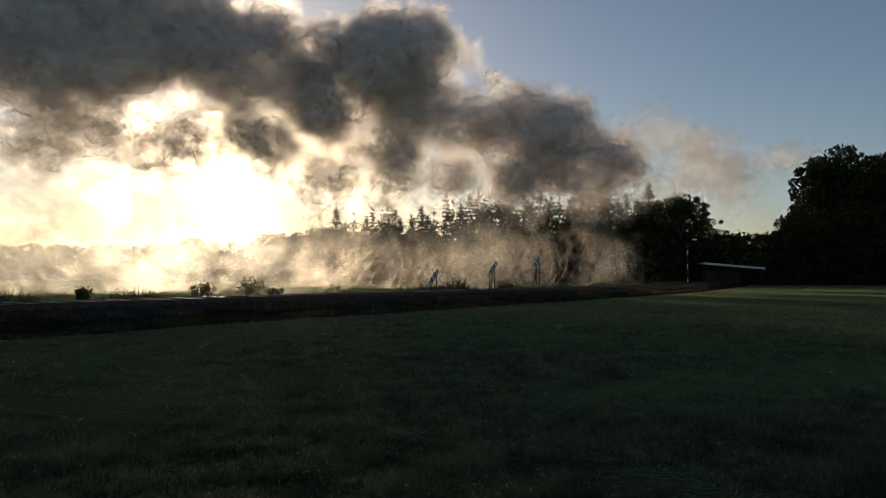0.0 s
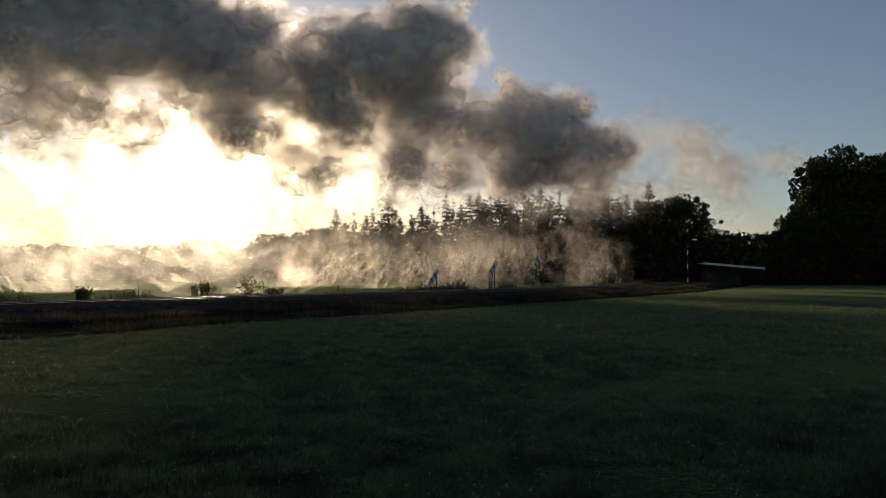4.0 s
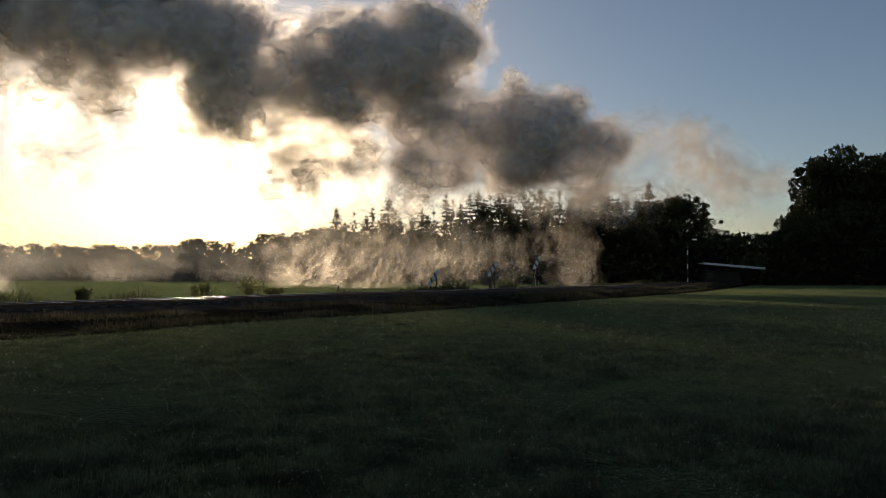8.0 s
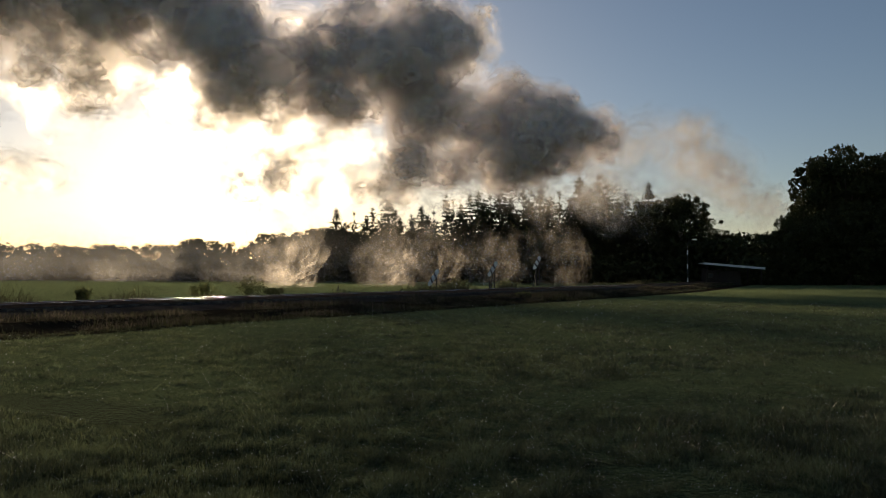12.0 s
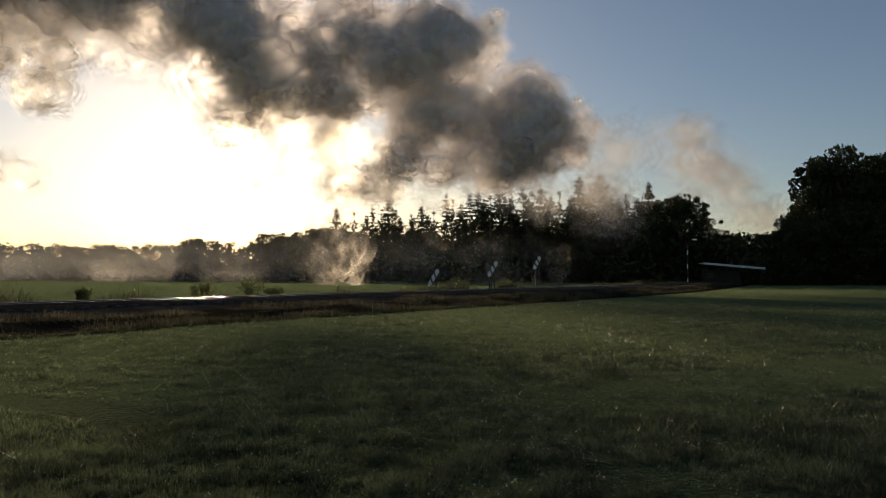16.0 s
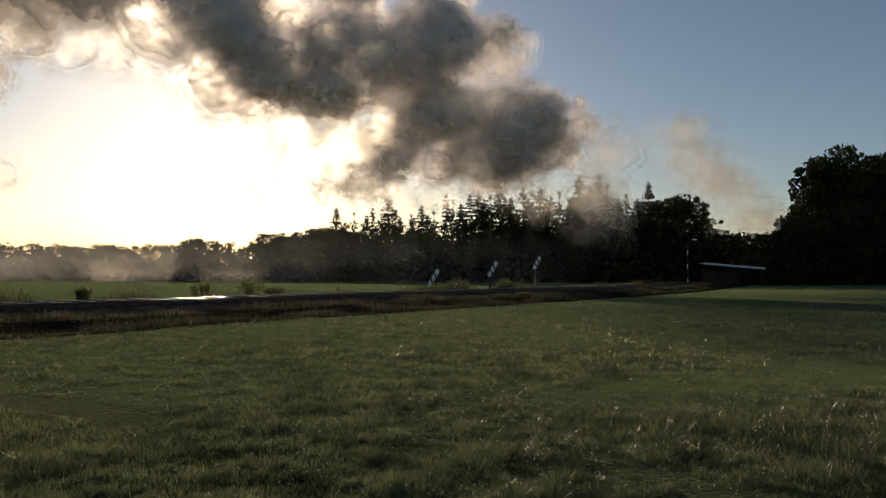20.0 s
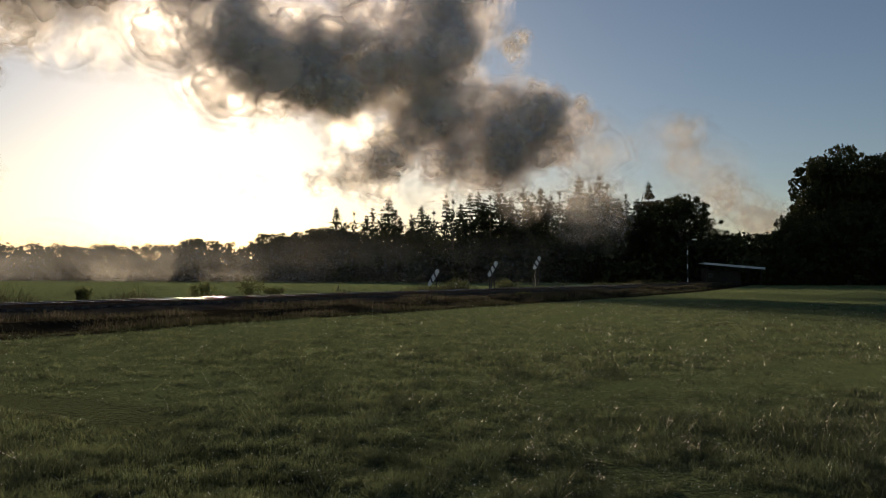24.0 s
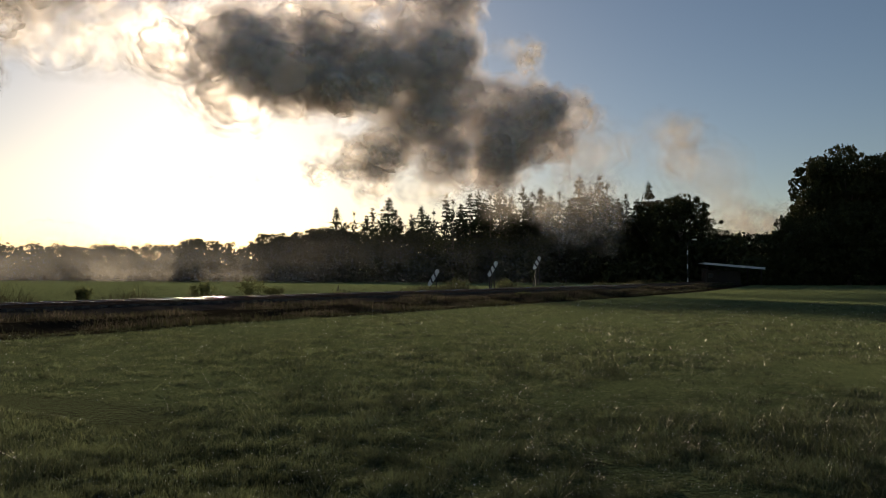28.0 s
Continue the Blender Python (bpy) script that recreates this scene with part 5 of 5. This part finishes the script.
billow(veil, VEIL, 10.23, 1, 5.94, ((0, -42.7, 133.9, 23.8), (5.2, -51.9, 133.9, 26.1), (9.2, -87.2, 133.9, 35.9), (28, -164.4, 133.9, 52.6)), 619, 0.8, 0.9)
billow(veil, VEIL, 9.15, 1, 5.31, ((0, -12.6, 137.6, 34), (4.9, -21.5, 137.6, 36.3), (8.9, -57.8, 137.6, 46.6), (28, -137.8, 137.6, 63.8)), 621, 0.8, 0.9)
billow(veil, VEIL, 8.48, 1, 4.91, ((0, -24.4, 141.1, 35.8), (2.4, -28.9, 141.1, 37), (6.4, -66.1, 141.1, 48.7), (28, -152.8, 141.1, 66.4)), 623, 0.8, 0.9)
billow(veil, VEIL, 8.85, 1, 5.13, ((0, -1.1, 135.5, 26.7), (6.2, -12.2, 135.5, 29.5), (10.2, -47.8, 135.5, 39), (28, -124.1, 135.5, 55.9)), 625, 0.8, 0.9)
billow(veil, VEIL, 10.40, 1, 6.03, ((0, -41.1, 129.8, 26.1), (5.8, -51.1, 129.8, 28.6), (9.8, -85.3, 129.8, 37.9), (28, -159.1, 129.8, 54.1)), 627, 0.8, 0.9)
billow(veil, VEIL, 8.59, 1, 4.98, ((0, -5.9, 133.5, 33.1), (6.5, -17.3, 133.5, 36), (10.5, -52.5, 133.5, 45.3), (28, -127.3, 133.5, 62)), 629, 0.8, 0.9)
mist = cloud("ground_mist", "thin morning mist lying before the far trees")
billow(mist, FIELD_MIST, 24.77, 1, 18.58, ((0, -141.4, 201.1, 6.6), (28, -142.7, 201.1, 4.5)), 700, 0.8, 0.58)
billow(mist, FIELD_MIST, 24.75, 1, 18.56, ((0, -129.7, 198.7, 3.4), (28, -131, 198.7, 4.5)), 701, 0.8, 0.46)
billow(mist, FIELD_MIST, 23.64, 1, 17.73, ((0, -120.7, 198.3, 7.4), (28, -121.9, 198.3, 4.5)), 702, 0.8, 0.43)
billow(mist, FIELD_MIST, 24.34, 1, 18.26, ((0, -115.6, 202.4, 7.3), (28, -116.8, 202.4, 4.6)), 703, 0.8, 0.56)
billow(mist, FIELD_MIST, 22.95, 1, 17.21, ((0, -100.9, 194.2, 6.4), (28, -102.2, 194.2, 4.4)), 704, 0.8, 0.59)
billow(mist, FIELD_MIST, 20.36, 1, 15.27, ((0, -88.5, 192.2, 4.6), (28, -89.7, 192.2, 4.4)), 705, 0.8, 0.54)
billow(mist, FIELD_MIST, 18.72, 1, 14.04, ((0, -79.7, 187.7, 3.7), (28, -81, 187.7, 4.3)), 706, 0.8, 0.6)
billow(mist, FIELD_MIST, 20.90, 1, 15.68, ((0, -67.4, 183.9, 7.2), (28, -68.6, 183.9, 4.3)), 707, 0.8, 0.43)
billow(mist, FIELD_MIST, 19.53, 1, 14.65, ((0, -60.3, 185.7, 3.1), (28, -61.6, 185.7, 4.3)), 708, 0.8, 0.51)
billow(mist, FIELD_MIST, 21.76, 1, 16.32, ((0, -48.1, 178, 5.4), (28, -49.3, 178, 4.2)), 709, 0.8, 0.47)
billow(mist, FIELD_MIST, 18.20, 1, 13.65, ((0, -38.5, 174.8, 6.6), (28, -39.6, 174.8, 4.2)), 710, 0.8, 0.49)
billow(mist, FIELD_MIST, 21.91, 1, 16.43, ((0, -32.6, 174.3, 4.8), (28, -33.7, 174.3, 4.1)), 711, 0.8, 0.59)
billow(mist, FIELD_MIST, 15.33, 1, 11.50, ((0, -21.4, 160.1, 3.9), (28, -22.4, 160.1, 3.9)), 712, 0.8, 0.41)
billow(mist, HAZE, 19.16, 1, 14.37, ((0, -12.8, 156.2, 5.7), (28, -13.8, 156.2, 3.9)), 713, 0.8, 0.42)
billow(mist, HAZE, 17.84, 1, 13.38, ((0, -7.4, 152.4, 2.4), (28, -8.4, 152.4, 3.8)), 714, 0.8, 0.44)
billow(mist, HAZE, 18.55, 1, 13.91, ((0, -0.9, 156.6, 5.9), (28, -1.9, 156.6, 3.9)), 715, 0.8, 0.54)
billow(mist, HAZE, 14.89, 1, 11.17, ((0, 8, 147.7, 4.4), (28, 7, 147.7, 3.8)), 716, 0.8, 0.53)
billow(mist, HAZE, 15.11, 1, 11.33, ((0, 13.1, 144.8, 5), (28, 12.2, 144.8, 3.7)), 717, 0.8, 0.58)
billow(mist, HAZE, 12.71, 1, 9.53, ((0, 21, 142.1, 3.4), (28, 20.1, 142.1, 3.7)), 718, 0.8, 0.56)
billow(veil, WISP, 9.21, 3, 9.87, ((0, -82.7, 135, 51.4), (8, -83.8, 135, 52.5), (28, -83.8, 135, 52.5)), 380, 0.8, 0.9)
billow(veil, WISP, 7.68, 3, 8.23, ((0, -70.4, 135, 49.1), (8, -71.6, 135, 51.4), (28, -74.9, 135, 52.5)), 387, 0.8, 0.9)
billow(veil, WISP, 6.14, 3, 6.58, ((0, -84.6, 135, 39), (8, -85.8, 135, 40.1), (17, -89.2, 135, 43.5), (28, -93.7, 135, 45.7)), 394, 0.8, 0.9)
billow(veil, WISP, 6.91, 3, 7.40, ((0, -59.3, 135, 50.2), (8, -60.5, 135, 51.4), (28, -61.6, 135, 53.6)), 401, 0.8, 0.9)
billow(veil, WISP, 4.61, 3, 4.94, ((0, -79.9, 135, 25.6), (8, -79.9, 135, 26.8), (12, -84.3, 135, 25.6), (17, -90.9, 135, 25.6), (28, -104.2, 135, 26.8)), 408, 0.8, 0.9)
billow(veil, WISP, 3.07, 3, 3.29, ((0, 5.1, 135, 45.7), (8, 7.3, 135, 49.1), (17, 10.1, 135, 50.2), (28, 16.2, 135, 46.3)), 415, 0.8, 0.9)
billow(veil, WISP, 3.46, 3, 3.70, ((0, -29.1, 135, 22.3), (6, -26.9, 135, 21.8), (12, -33.5, 135, 22.3), (17, -36.2, 135, 19.5), (28, -40.1, 135, 19)), 422, 0.8, 0.9)
billow(veil, WISP, 3.07, 3, 3.29, ((0, -15.9, 135, 19), (8, -15.9, 135, 19), (17, -19.2, 135, 19), (28, -21.4, 135, 24.5)), 429, 0.8, 0.9)
smog = cloud("smoke_haze", "faint beige smoke haze hanging over the wood")
billow(smog, SMOG, 8.78, 2, 5.48, ((0, 27.7, 150, 20.9), (28, 26.4, 150, 20.4)), 436, 0.8, 0.9)
billow(smog, SMOG, 9.75, 2, 6.09, ((0, 37.5, 150, 23.4), (28, 36.2, 150, 22.9)), 443, 0.8, 0.9)
billow(smog, SMOG, 10.73, 2, 6.70, ((0, 47.3, 150, 24.6), (28, 46.1, 150, 24.1)), 450, 0.8, 0.9)
billow(smog, SMOG, 10.73, 2, 6.70, ((0, 57.1, 150, 23.4), (28, 55.8, 150, 22.9)), 457, 0.8, 0.9)
billow(smog, SMOG, 8.78, 2, 5.48, ((0, 65.6, 150, 20.9), (28, 64.4, 150, 20.4)), 464, 0.8, 0.9)
billow(smog, SMOG, 6.83, 2, 4.27, ((0, 67.9, 150, 13.6), (28, 66.7, 150, 13.1)), 471, 0.8, 0.9)
billow(smog, SMOG, 7.80, 2, 4.88, ((0, 14.2, 150, 22.2), (28, 13, 150, 21.7)), 478, 0.8, 0.9)
billow(smog, SMOG, 7.80, 2, 4.88, ((0, 51.1, 150, 32), (28, 49.8, 150, 31.5)), 485, 0.8, 0.9)

def motions():
    for piece, rows in MOVES:
        walk(piece, rows)


motions()
